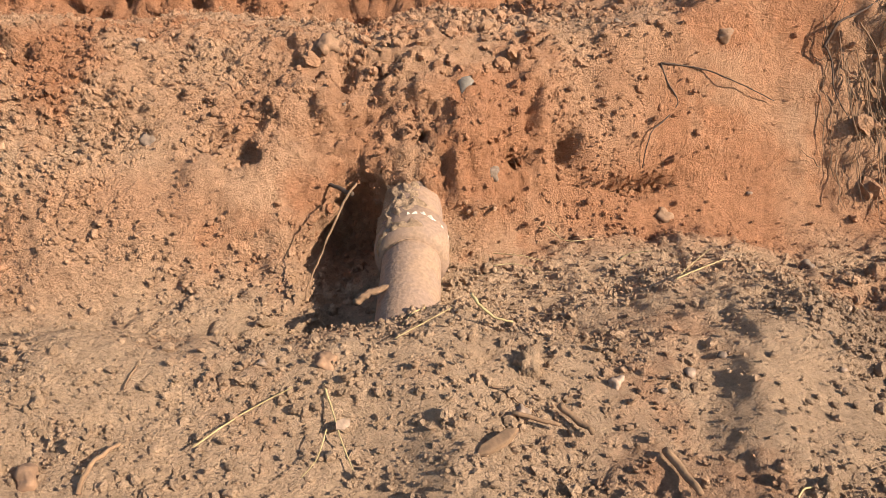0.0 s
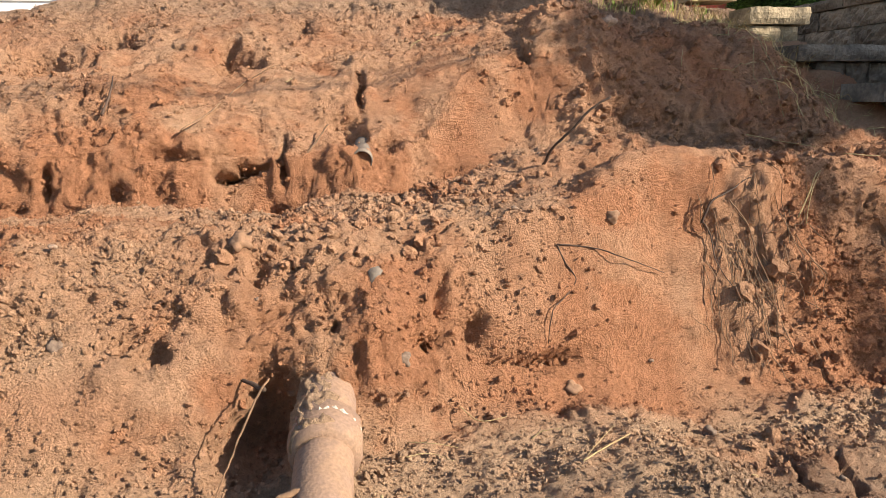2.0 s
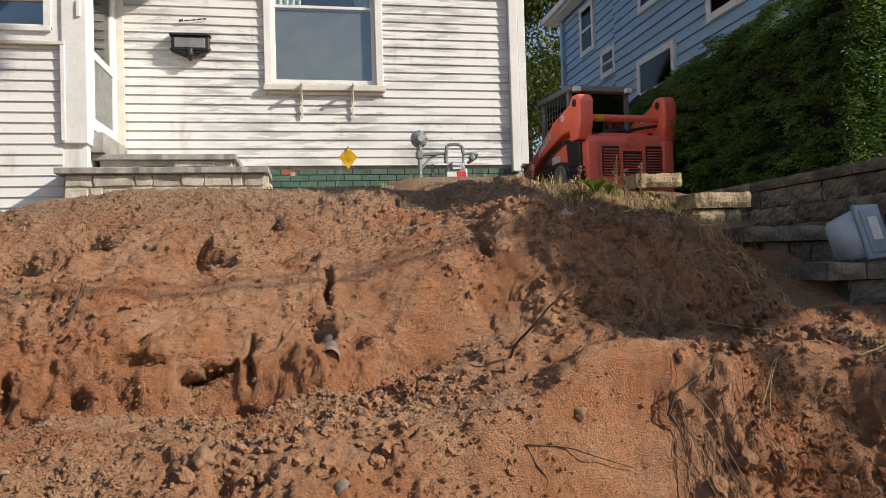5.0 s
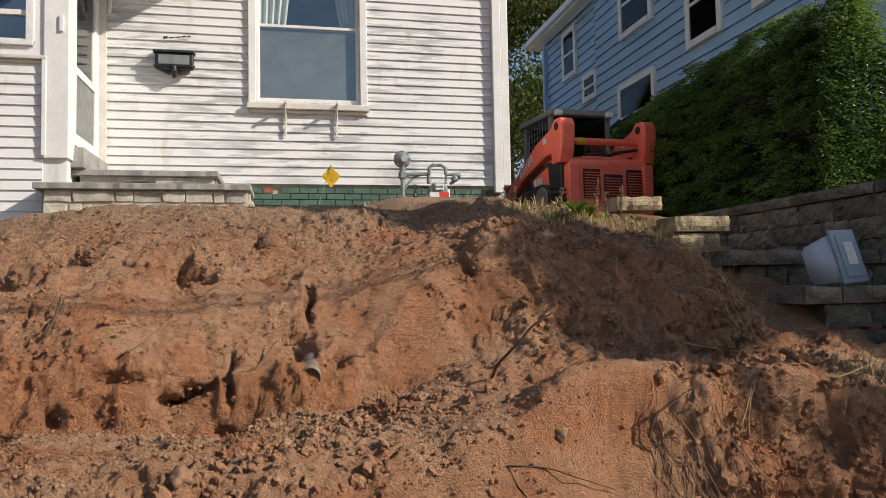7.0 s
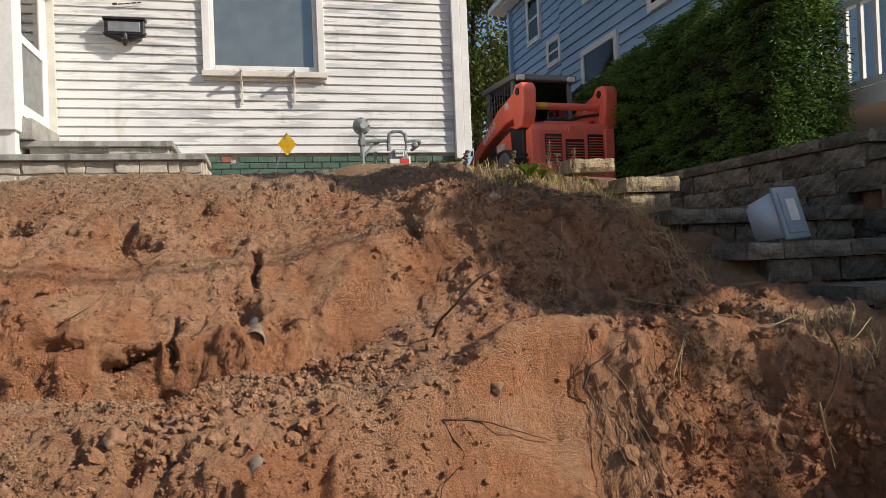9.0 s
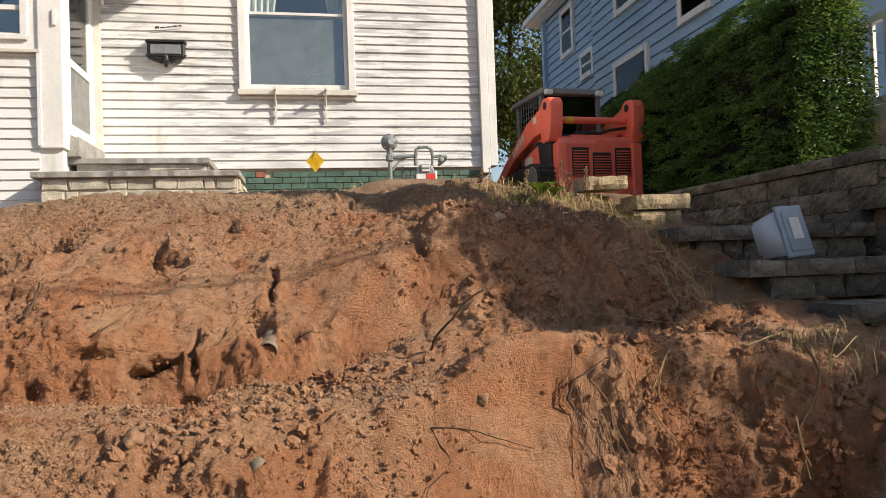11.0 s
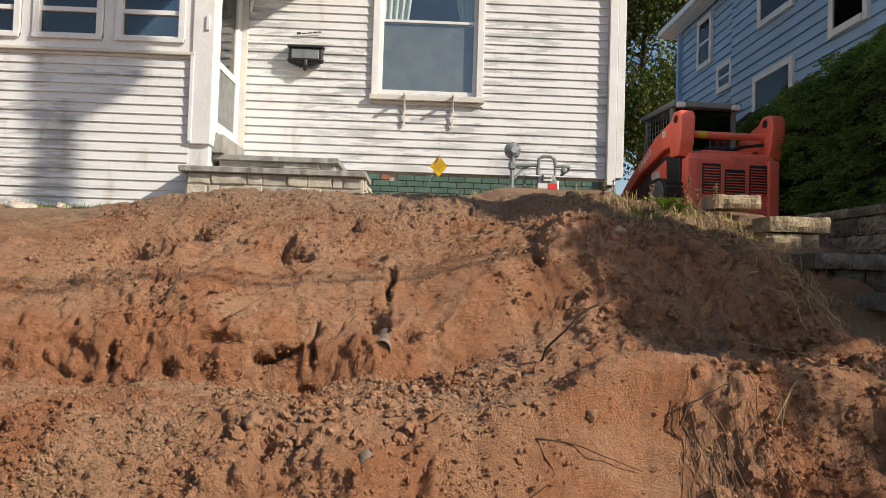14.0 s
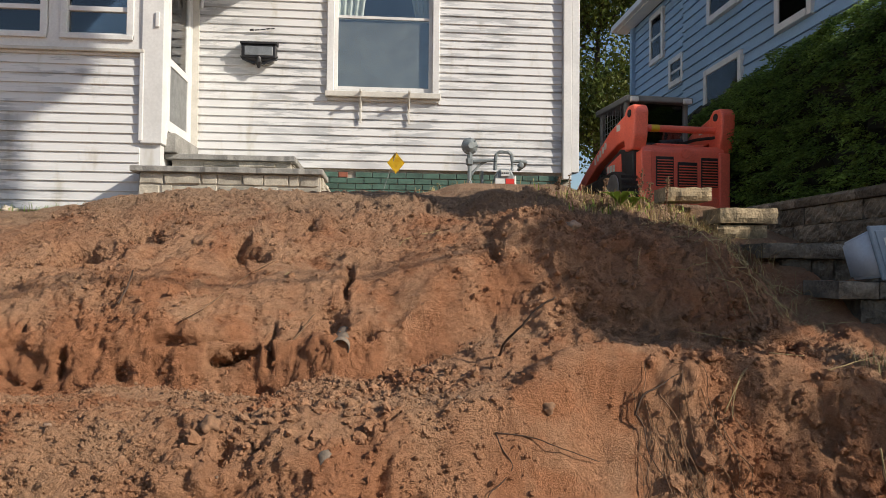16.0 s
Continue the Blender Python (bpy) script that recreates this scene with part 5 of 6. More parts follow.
keep = inside(cu + 0.03 * rng.normal(size=n), cv + 0.03 * rng.normal(size=n), CROWN)
for gu, gv, gr in GAPS:
    keep &= np.hypot(cu - gu, cv - gv) > gr + 0.06
keep &= (cv > 0.55) | (cu > 4.6) | (fbm(cu * 5.0, cv * 5.0, 17, 2) > -0.02)
cu, cv = cu[keep], cv[keep]
n = len(cu)
depth = 12.0 + rng.uniform(-1, 1, n) * (0.5 + 0.7 * np.clip(cu - 3.2, 0, 1))
c = cu[:, None] * np.array(side_u) + cv[:, None] * np.array(side_v) + depth[:, None] * np.array(SUN_FROM) - np.array(SHADE_AT)
ob = new("crown", leaf_mesh("crown", c, rng.normal(size=(n, 3)), 0.11, 0.07, TREELEAF))
ob.parent = shade

# ---- compact track loader ----
ld = thing("track_loader", "orange compact track loader with lowered arms, seen from behind", "loader", (4.64, 9.75, 1.80), turn=(0, 0, 5))


def track(cx):
    g = part("track", prism([(0.25, 0.0), (1.75, 0.0), (2.05, 0.2), (2.0, 0.42), (1.5, 0.56), (0.4, 0.66), (0.1, 0.5), (0.02, 0.3)], cx - 0.19, cx + 0.19, "x", 0.03), RUBBER, ld, "black rubber track")
    for i in range(16):
        y = 0.25 + i * 0.1
        part("lug", boxes((cx - 0.2, cx + 0.2, y, y + 0.045, -0.03, 0.02)), RUBBER, g)
    for i in range(7):
        part("lug", boxes((cx - 0.2, cx + 0.2, -0.02 + 0.012 * i, 0.05, 0.1 + i * 0.07, 0.14 + i * 0.07)), RUBBER, g)
    for y, z, r in ((0.32, 0.4, 0.2), (1.75, 0.25, 0.19), (0.8, 0.14, 0.1), (1.2, 0.14, 0.1)):
        part("roller", tube([(cx - 0.2, y, z), (cx - 0.215, y, z)], r, 16), STEEL, g)


track(-0.70), track(0.70)
part("chassis", boxes((-0.5, 0.5, 0.1, 2.0, 0.22, 0.8), bevel=0.03), BLACKPAINT, ld)
hood = part("hood", prism([(0.0, 0.20), (0.0, 0.93), (0.06, 1.0), (0.85, 1.08), (0.9, 0.3)], -0.62, 0.62, "x", 0.045), ORANGE, ld, "orange rear engine hood")
part("hood_recess", boxes((-0.36, 0.36, 0.12, 0.5, 1.0, 1.035), bevel=0.012), ORANGE, hood)
part("hood_vent", boxes((-0.48, 0.48, 0.5, 0.85, 1.045, 1.11), bevel=0.02), BLACKPAINT, hood)
for gx0, gx1, z0, z1 in ((-0.42, -0.16, 0.42, 0.83), (-0.10, 0.19, 0.42, 0.76), (0.25, 0.50, 0.42, 0.83)):
    part("grille_opening", boxes((gx0, gx1, -0.012, 0.012, z0, z1), bevel=0.006), BLACKPAINT, hood)
    zz = z0 + 0.02
    while zz < z1 - 0.02:
        m = Matrix.Translation(((gx0 + gx1) / 2, -0.014, zz)) @ Matrix.Rotation(radians(35), 4, "X")
        bm = bmesh.new()
        box(bm, (gx0 - gx1) / 2 + 0.015, (gx1 - gx0) / 2 - 0.015, -0.014, 0.014, -0.004, 0.004, 0, m)
        part("grille_slat", bm, ORANGE, hood)
        zz += 0.038
part("badge", tube([(0.02, 0.0, 0.88), (0.02, -0.014, 0.88)], [0.075, 0.068], 20), ORANGE, hood, "round orange badge")
for sx in (-0.56, 0.57):
    part("tail_light", boxes((sx - 0.03, sx + 0.03, -0.016, 0.01, 0.5, 0.6), bevel=0.006), REDLABEL, hood)
part("bumper", boxes((-0.66, -0.5, -0.06, 0.12, 0.12, 0.9), (0.5, 0.66, -0.06, 0.12, 0.12, 0.9), (-0.5, 0.5, -0.04, 0.12, 0.12, 0.28), bevel=0.02), ORANGE, ld, "orange rear frame")
for sgn in (-1, 1):
    x = sgn * 0.645
    up = part("arm_tower", prism([(0.05, 0.92), (-0.02, 1.10), (-0.05, 1.45), (0.02, 1.54), (0.2, 1.55), (0.30, 1.46), (0.34, 1.2), (0.3, 0.92)], x - 0.105, x + 0.105, "x", 0.03), ORANGE, ld, "orange rear arm tower")
    part("pivot_pin", tube([(x - 0.115, 0.12, 1.43), (x + 0.115, 0.12, 1.43)], 0.055, 14), DARKMETAL, up)
    part("lift_arm", prism([(0.2, 1.1), (0.2, 1.50), (0.9, 1.32), (1.9, 0.84), (2.6, 0.42), (2.75, 0.2), (2.55, 0.2), (2.3, 0.42), (1.4, 0.86), (0.6, 1.08)], x - 0.07, x + 0.07, "x", 0.02), ORANGE, ld, "orange lift arm")
    side = part("side_panel", prism([(0.12, 0.12), (0.1, 0.92), (0.55, 1.0), (1.1, 0.82), (1.0, 0.6), (0.7, 0.45), (0.6, 0.12)], x - 0.06, x + 0.05, "x", 0.02), BLACKPAINT, ld)
    part("side_stripe", prism([(0.62, 0.2), (0.45, 0.5), (0.5, 0.93), (1.02, 0.8), (0.98, 0.62), (0.74, 0.46)], x - 0.07 if sgn < 0 else x + 0.05, x - 0.058 if sgn < 0 else x + 0.062, "x"), ORANGE, side)
    bm = bmesh.new()
    xx = x - 0.078 if sgn < 0 else x + 0.07
    for i in range(3):
        box(bm, xx - 0.003, xx, 0.88 - i * 0.1, 0.96 - i * 0.1, 0.70, 0.80)
        box(bm, xx - 0.003, xx, 0.84 - i * 0.1, 0.91 - i * 0.1, 0.58, 0.67)
    part("model_mark", bm, PAPER, side)
    bm = bmesh.new()
    for i in range(5):
        box(bm, x - 0.074 if sgn < 0 else x + 0.07, x - 0.07 if sgn < 0 else x + 0.074, 1.42 - i * 0.1, 1.49 - i * 0.1, 0.90 + i * 0.045, 1.0 + i * 0.045)
    part("arm_mark", bm, PAPER, up)
    part("sticker", boxes((x - 0.074, x - 0.07, 0.52, 0.64, 1.27, 1.36), bevel=0.001), PAPER, up)
part("cross_tube", tube([(-0.64, 0.17, 1.25), (0.64, 0.17, 1.25)], 0.05, 14), ORANGE, ld, "orange cross tube")
part("tube_sticker", tube([(-0.42, 0.17, 1.25), (-0.3, 0.17, 1.25)], 0.0515, 14), YELLOW, ld)
part("hose", tube([(-0.6, 0.3, 1.4), (-0.55, 0.42, 1.62), (-0.48, 0.55, 1.6), (-0.45, 0.7, 1.3)], 0.022, 8), RUBBER, ld)
part("hose", tube([(0.55, 0.15, 1.15), (0.35, 0.32, 1.14), (0.2, 0.4, 1.1), (0.05, 0.35, 1.1)], 0.022, 8), RUBBER, ld)
part("muffler", tube([(-0.1, 0.55, 1.1), (0.25, 0.55, 1.13)], 0.06, 12), DARKMETAL, ld)
cab = part("cab", boxes((-0.53, 0.53, 0.72, 1.95, 1.76, 1.85), bevel=0.02), CABGREY, ld, "grey operator cab with dark rear window")
for cx0, cx1 in ((-0.5, -0.43), (0.43, 0.5)):
    part("pillar", boxes((cx0, cx1, 0.82, 0.9, 0.9, 1.77), bevel=0.015), CABGREY, cab)
    part("pillar", boxes((cx0, cx1, 1.75, 1.83, 0.6, 1.77), bevel=0.015), CABGREY, cab)
part("rear_wall", boxes((-0.5, 0.5, 0.84, 0.88, 0.9, 1.12), bevel=0.01), CABGREY, cab)
part("rear_window", boxes((-0.43, 0.43, 0.86, 0.866, 1.12, 1.76)), CABGLASS, cab)
part("seat", boxes((-0.22, 0.22, 1.2, 1.32, 0.95, 1.6), (-0.22, 0.22, 1.3, 1.7, 0.9, 1.02), bevel=0.04), BLACKPAINT, cab)
part("front_panel", boxes((-0.43, 0.43, 1.78, 1.8, 0.6, 1.76)), CABGLASS, cab)
for sgn in (-1, 1):
    bm = bmesh.new()
    for i in range(9):
        tube([(sgn * 0.49, 0.92 + i * 0.1, 1.12), (sgn * 0.49, 0.92 + i * 0.1, 1.75)], 0.006, 4, bm)
    for i in range(7):
        tube([(sgn * 0.49, 0.9, 1.14 + i * 0.09), (sgn * 0.49, 1.76, 1.14 + i * 0.09)], 0.006, 4, bm)
    part("side_screen", bm, STEEL, cab, "welded wire side screen")
    part("side_plate", boxes((sgn * 0.465 - 0.012, sgn * 0.465 + 0.012, 0.9, 1.76, 0.6, 1.12)), CABGREY, cab)
    part("work_light", boxes((sgn * 0.42 - 0.06, sgn * 0.42 + 0.06, 0.66, 0.73, 1.74, 1.82), bevel=0.015), PAPER, cab)

# ---- utility pole and its wires; its shade falls on the porch ----
pole = thing("utility_pole", "tall wooden utility pole by the street", "utility pole", (7.95, 1.27, 0.0))
part("post", tube([(0, 0, -0.5), (0, 0, 6), (0, 0, 12.0)], [0.17, 0.15, 0.12], 12), BARK, pole)
part("transformer", tube([(-0.2, 0.3, 10.22), (-0.2, 0.3, 10.28), (-0.2, 0.3, 11.36), (-0.2, 0.3, 11.42)], [0.25, 0.32, 0.32, 0.25], 16), STEEL, pole)
# ---- overhead wires that cross the sun ----
for oy, oz, r in ((0.10, 5.15, 0.016), (0.38, 5.0, 0.012)):
    w = thing("overhead_wire", "black overhead utility wire above the street", "wire", (4, oy, oz), "overhead wires")
    part("cable", tube([(-26, -2.2, 0.5), (-8, -0.9, -0.05), (0, 0, 0), (10, 1.0, 0.3), (26, 2.4, 1.0)], r, 6), RUBBER, w)

# ---- things lying in the earth ----
def surf(x, y):
    """The ground's point nearest to a place on the plan."""
    i, j = min(int(np.searchsorted(gx, x)), nx - 1), min(int(np.searchsorted(gy, y)), ny - 1)
    return Vector(flatP[j * nx + i])


def open_pipe(bm, a, b, r, wall, sides=24, steps=2, wob=0.0):
    """A hollow pipe from a to b with real wall thickness."""
    a, b = Vector(a), Vector(b)
    d = (b - a).normalized()
    u = d.cross(Vector((0, 0, 1))).normalized()
    w = d.cross(u)

    def ring(p, rr):
        return [bm.verts.new(p + (u * math.cos(2 * math.pi * k / sides) + w * math.sin(2 * math.pi * k / sides)) * rr * (1 + wob * rnd.uniform(-1, 1))) for k in range(sides)]
    outer, inner = [ring(a.lerp(b, i / steps), r) for i in range(steps + 1)], [ring(a.lerp(b, i / steps), r - wall) for i in range(steps + 1)]
    for set_, flip in ((outer, False), (inner, True)):
        for p, q in zip(set_, set_[1:]):
            for k in range(sides):
                f = (p[k], p[(k + 1) % sides], q[(k + 1) % sides], q[k])
                bm.faces.new(f[::-1] if flip else f)
    for o, i2 in ((outer[0], inner[0]), (outer[-1], inner[-1])):
        for k in range(sides):
            bm.faces.new((o[k], i2[k], i2[(k + 1) % sides], o[(k + 1) % sides]))
    bmesh.ops.recalc_face_normals(bm, faces=bm.faces[:])
    return bm


def rock_mesh(name, size, mat, seed, level=3, jag=0.42):
    bm = bmesh.new()
    bmesh.ops.create_icosphere(bm, subdivisions=level, radius=1)
    off = Vector((seed * 3.7, seed * 1.3, 0))
    for v in bm.verts:
        k = 1 + jag * noise.noise(v.co * 1.3 + off) * 1.6 + jag * 0.5 * noise.noise(v.co * 3.1 + off)
        v.co = Vector((v.co.x * size[0], v.co.y * size[1], v.co.z * size[2])) * k
    me = bpy.data.meshes.new(name)
    bm.to_mesh(me), bm.free()
    me.materials.append(mat)
    me.polygons.foreach_set("use_smooth", [True] * len(me.polygons))
    return me


pipe = thing("clay_pipe", "old clay sewer pipe with mortared joint, half dug out", "pipe", (0.18, 2.2, 0.05))
part("lower_barrel", open_pipe(bmesh.new(), (-0.02, -0.46, -0.10), (0.0, -0.02, 0.008), 0.074, 0.014, 28, 6, 0.008), CLAY, pipe, "", True)
part("hub", tube([(-0.001, -0.075, 0.0), (0, -0.06, 0.003), (0, -0.01, 0.01), (0.002, 0.05, 0.025), (0.003, 0.065, 0.028)], [0.078, 0.092, 0.096, 0.092, 0.076], 28, wob=0.03), CLAY, pipe, "wider socket of the pipe joint", True)
part("upper_barrel", open_pipe(bmesh.new(), (0.003, 0.05, 0.025), (0.012, 0.42, 0.12), 0.078, 0.014, 28, 6, 0.012), CLAY, pipe, "", True)
arc = [radians(14 + 6 * i) for i in range(15)]
bm = tube([(math.cos(a) * 0.092, -0.008 + 0.012 * noise.noise(Vector((a * 4, 0, 1))), 0.012 + math.sin(a) * 0.092) for a in arc], [0.003 + 0.011 * abs(noise.noise(Vector((a * 5, 2, 7)))) for a in arc], 8, wob=0.35)
part("joint_mortar", bm, LIME, pipe, "crumbling white joint mortar")
bm = bmesh.new()
grid = []
for i in range(60):
    t = -0.09 + 0.51 * i / 59
    rr = 0.079 if t > 0.07 else 0.094 if t > -0.065 else 0.075
    row = []
    for k in range(26):
        a = radians(62 + 110 * k / 25 + 16 * noise.noise(Vector((t * 14, 0, 3))))
        q = Vector((t * 30, k * 0.5, 0))
        edge = min(k, 25 - k) / 4 if min(k, 25 - k) < 4 else 1.0
        r2 = rr - 0.006 + edge * (0.010 + 0.012 * noise.noise(q) + 0.006 * noise.noise(q * 2.7)) * (1 if i > 3 else i / 3)
        row.append(bm.verts.new((math.cos(a) * r2, t, 0.008 + max(t, -0.02) * 0.27 + math.sin(a) * r2)))
    grid.append(row)
for r0, r1 in zip(grid, grid[1:]):
    for k in range(25):
        bm.faces.new((r0[k], r0[k + 1], r1[k + 1], r1[k]))
bmesh.ops.recalc_face_normals(bm, faces=bm.faces[:])
caked = part("caked_soil", bm, SOIL, pipe, "dry soil caked on top of the pipe", True)

stub = thing("drain_pipe", "short grey drain pipe end sticking out of the bank", "pipe", (0.325, 3.472, 0.688))
part("barrel", open_pipe(bmesh.new(), (0.02, 0.16, 0.045), (0.0, -0.06, -0.005), 0.044, 0.006, 24, 4, 0.02), PVC, stub, "", True)
stub2 = thing("buried_post", "stub of a dark rotten post set in the bank", "post", (0.33, 2.545, 0.385))
part("stub", tube([(0, 0.02, -0.06), (0, 0, 0.0), (0.002, -0.002, 0.045), (0.0, 0.0, 0.055)], [0.03, 0.029, 0.026, 0.012], 12, wob=0.08), PVC, stub2, "", True)

for i, (x, y, z, sx, sy, sz, mat, lab) in enumerate((
        (-0.06, 2.62, 0.575, 0.033, 0.031, 0.03, SANDSTONE, "round tan stone on the crumbly terrace"),
        (-0.53, 2.40, 0.305, 0.028, 0.02, 0.026, ROCK, "grey angular stone in the bank's edge"),
        (1.11, 2.70, 0.55, 0.030, 0.022, 0.025, SANDSTONE, "orange stone stuck in the mound"),
        (0.936, 2.48, 0.115, 0.032, 0.026, 0.028, SANDSTONE, "ochre stone at the foot of the bank"),
        (0.011, 1.657, 0.05, 0.022, 0.02, 0.018, SANDSTONE, "small tan stone on loose earth"),
        (0.373, 1.556, 0.02, 0.016, 0.014, 0.012, ROCK, "small blue-grey stone on loose earth"),
        (0.565, 1.627, 0.025, 0.016, 0.014, 0.012, ROCK, "small grey pebble on loose earth"),
        (0.396, 2.415, 0.155, 0.026, 0.02, 0.024, ROCK, "grey pebble in the bank's face"),
        (1.28, 2.28, 0.06, 0.022, 0.02, 0.018, ROCK, "pale grey pebble below the mound"),
        (-0.45, 1.43, 0.0, 0.03, 0.024, 0.02, SANDSTONE, "tan lump of stone in loose earth"),
        (1.5, 3.93, 1.02, 0.05, 0.035, 0.03, ROCK, "dark stone in the shaded slope"),
        (-3.55, 7.35, 1.62, 0.14, 0.1, 0.07, LIME, "white lump of rubble by the porch"),
        (-3.2, 7.45, 1.62, 0.08, 0.07, 0.05, LIME, "white lump of rubble by the porch"))):
    p = surf(x, y)
    ob = tagged(new("stone", rock_mesh("stone", (sx, sy, sz), mat, i + 1)), lab, "stone", "stones in the earth")
    ob.location = (p.x, p.y + 0.25 * sy, p.z - sz * 0.05)
    ob.rotation_euler = (rnd.uniform(-0.4, 0.4), rnd.uniform(-0.4, 0.4), rnd.uniform(0, 6))
for i in range(34):
    x, y = rnd.uniform(-0.9, 1.9), rnd.choice((rnd.uniform(1.25, 2.1), rnd.uniform(2.5, 3.3)))
    s = rnd.uniform(0.005, 0.011)
    p = surf(x, y)
    ob = tagged(new("pebble", rock_mesh("pebble", (s * 1.2, s, s * 0.8), ROCK, 40 + i, 2)), "small grey pebble on dry earth", "pebble", "pebbles on the earth")
    ob.location = (p.x, p.y, p.z + s * 0.4)


def strand(name, pts, r0, r1, mat, label, category, group="", lift=0.006, sub=5, sides=6, wob=0.12):
    """A root, stalk or twig: a tapering, slightly crooked bar along the ground."""
    pts = [Vector(p) + Vector((0, -lift * 0.7, lift)) for p in pts]
    fine = []
    for i in range(len(pts) - 1):
        a, b = pts[max(i - 1, 0)], pts[i]
        c, d = pts[i + 1], pts[min(i + 2, len(pts) - 1)]
        for k in range(sub):
            t = k / sub
            fine.append(0.5 * ((2 * b) + (c - a) * t + (2 * a - 5 * b + 4 * c - d) * t * t + (3 * b - a - 3 * c + d) * t ** 3))
    fine.append(pts[-1])
    base = fine[0].copy()
    fine = [p - base + Vector((rnd.uniform(-1, 1), rnd.uniform(-1, 1), rnd.uniform(-1, 1))) * r0 * 0.35 for p in fine]
    bm = tube(fine, [r0 + (r1 - r0) * i / (len(fine) - 1) for i in range(len(fine))], sides, wob=wob)
    ob = part(name, bm, mat, None, "", True)
    ob.location = base
    return tagged(ob, label, category, group)


ROOTS = "roots hanging out of the bank"
strand("root", [(0.03, 2.33, 0.185), (0.005, 2.24, 0.165), (-0.025, 2.17, 0.11), (-0.05, 2.13, 0.055), (-0.075, 2.10, 0.0), (-0.085, 2.09, -0.04)], 0.0035, 0.002, ROOT, "thin brown root bent over the hollow by the pipe", "root", ROOTS)
strand("root", [(0.02, 2.30, 0.165), (-0.03, 2.36, 0.17), (-0.08, 2.40, 0.17)], 0.007, 0.004, DARKROOT, "short dark root above the hollow", "root", ROOTS)
strand("root", [(0.919, 2.652, 0.463), (0.941, 2.634, 0.408), (0.976, 2.62, 0.352), (0.924, 2.587, 0.299), (0.881, 2.547, 0.274), (0.862, 2.527, 0.176)], 0.003, 0.0015, DARKROOT, "dark root running down the smooth mound", "root", ROOTS)
strand("root", [(0.919, 2.652, 0.463), (1.044, 2.649, 0.448), (1.156, 2.633, 0.41), (1.31, 2.70, 0.345)], 0.003, 0.0015, DARKROOT, "dark root running across the smooth mound", "root", ROOTS)
strand("root", [(1.46, 2.75, 0.50), (1.49, 2.75, 0.575), (1.56, 2.76, 0.61), (1.65, 2.78, 0.655), (1.74, 2.80, 0.64)], 0.0048, 0.002, DARKROOT, "thick dark root in the mound's side", "root", ROOTS)
strand("root", [(1.46, 2.75, 0.51), (1.49, 2.74, 0.46), (1.49, 2.69, 0.38), (1.53, 2.64, 0.30)], 0.003, 0.0015, DARKROOT, "dark root hanging down the mound", "root", ROOTS)
strand("root", [(1.55, 2.74, 0.58), (1.60, 2.70, 0.50), (1.62, 2.66, 0.40), (1.66, 2.62, 0.30)], 0.0028, 0.0015, ROOT, "brown root hanging down the mound", "root", ROOTS)
strand("root", [(-0.375, 3.442, 0.806), (-0.319, 3.655, 0.856), (-0.275, 3.809, 0.908), (-0.199, 3.965, 0.991), (-0.053, 4.044, 1.081)], 0.005, 0.003, ROOT, "brown root lying on the upper slope", "root", ROOTS)
strand("root", [(-0.706, 3.57, 0.863), (-0.698, 3.681, 0.949), (-0.70, 3.74, 1.02)], 0.006, 0.003, DARKROOT, "thin dark root on the upper slope", "root", ROOTS)
strand("root", [(0.10, 3.50, 0.70), (0.15, 3.55, 0.76), (0.192, 3.60, 0.82)], 0.006, 0.003, ROOT, "thin brown root at the red face", "root", ROOTS)
strand("root", [(2.46, 2.72, 0.66), (2.52, 2.72, 0.55), (2.44, 2.66, 0.45), (2.34, 2.62, 0.33), (2.36, 2.58, 0.22)], 0.006, 0.003, ROOT, "long brown root hanging from the shaded bank", "root", ROOTS)
strand("root", [(2.34, 2.63, 0.40), (2.35, 2.61, 0.28), (2.37, 2.60, 0.16)], 0.004, 0.002, STRAW, "pale rootlet hanging from the shaded bank", "root", ROOTS)
strand("stick", [(1.01, 3.16, 0.66), (1.03, 3.10, 0.73), (1.09, 3.06, 0.80), (1.15, 3.04, 0.87), (1.22, 3.03, 0.915)], 0.006, 0.004, DARKROOT, "dark broken stick leaning out of the bank", "stick", lift=0.02)
STR = "dry stalks on the earth"
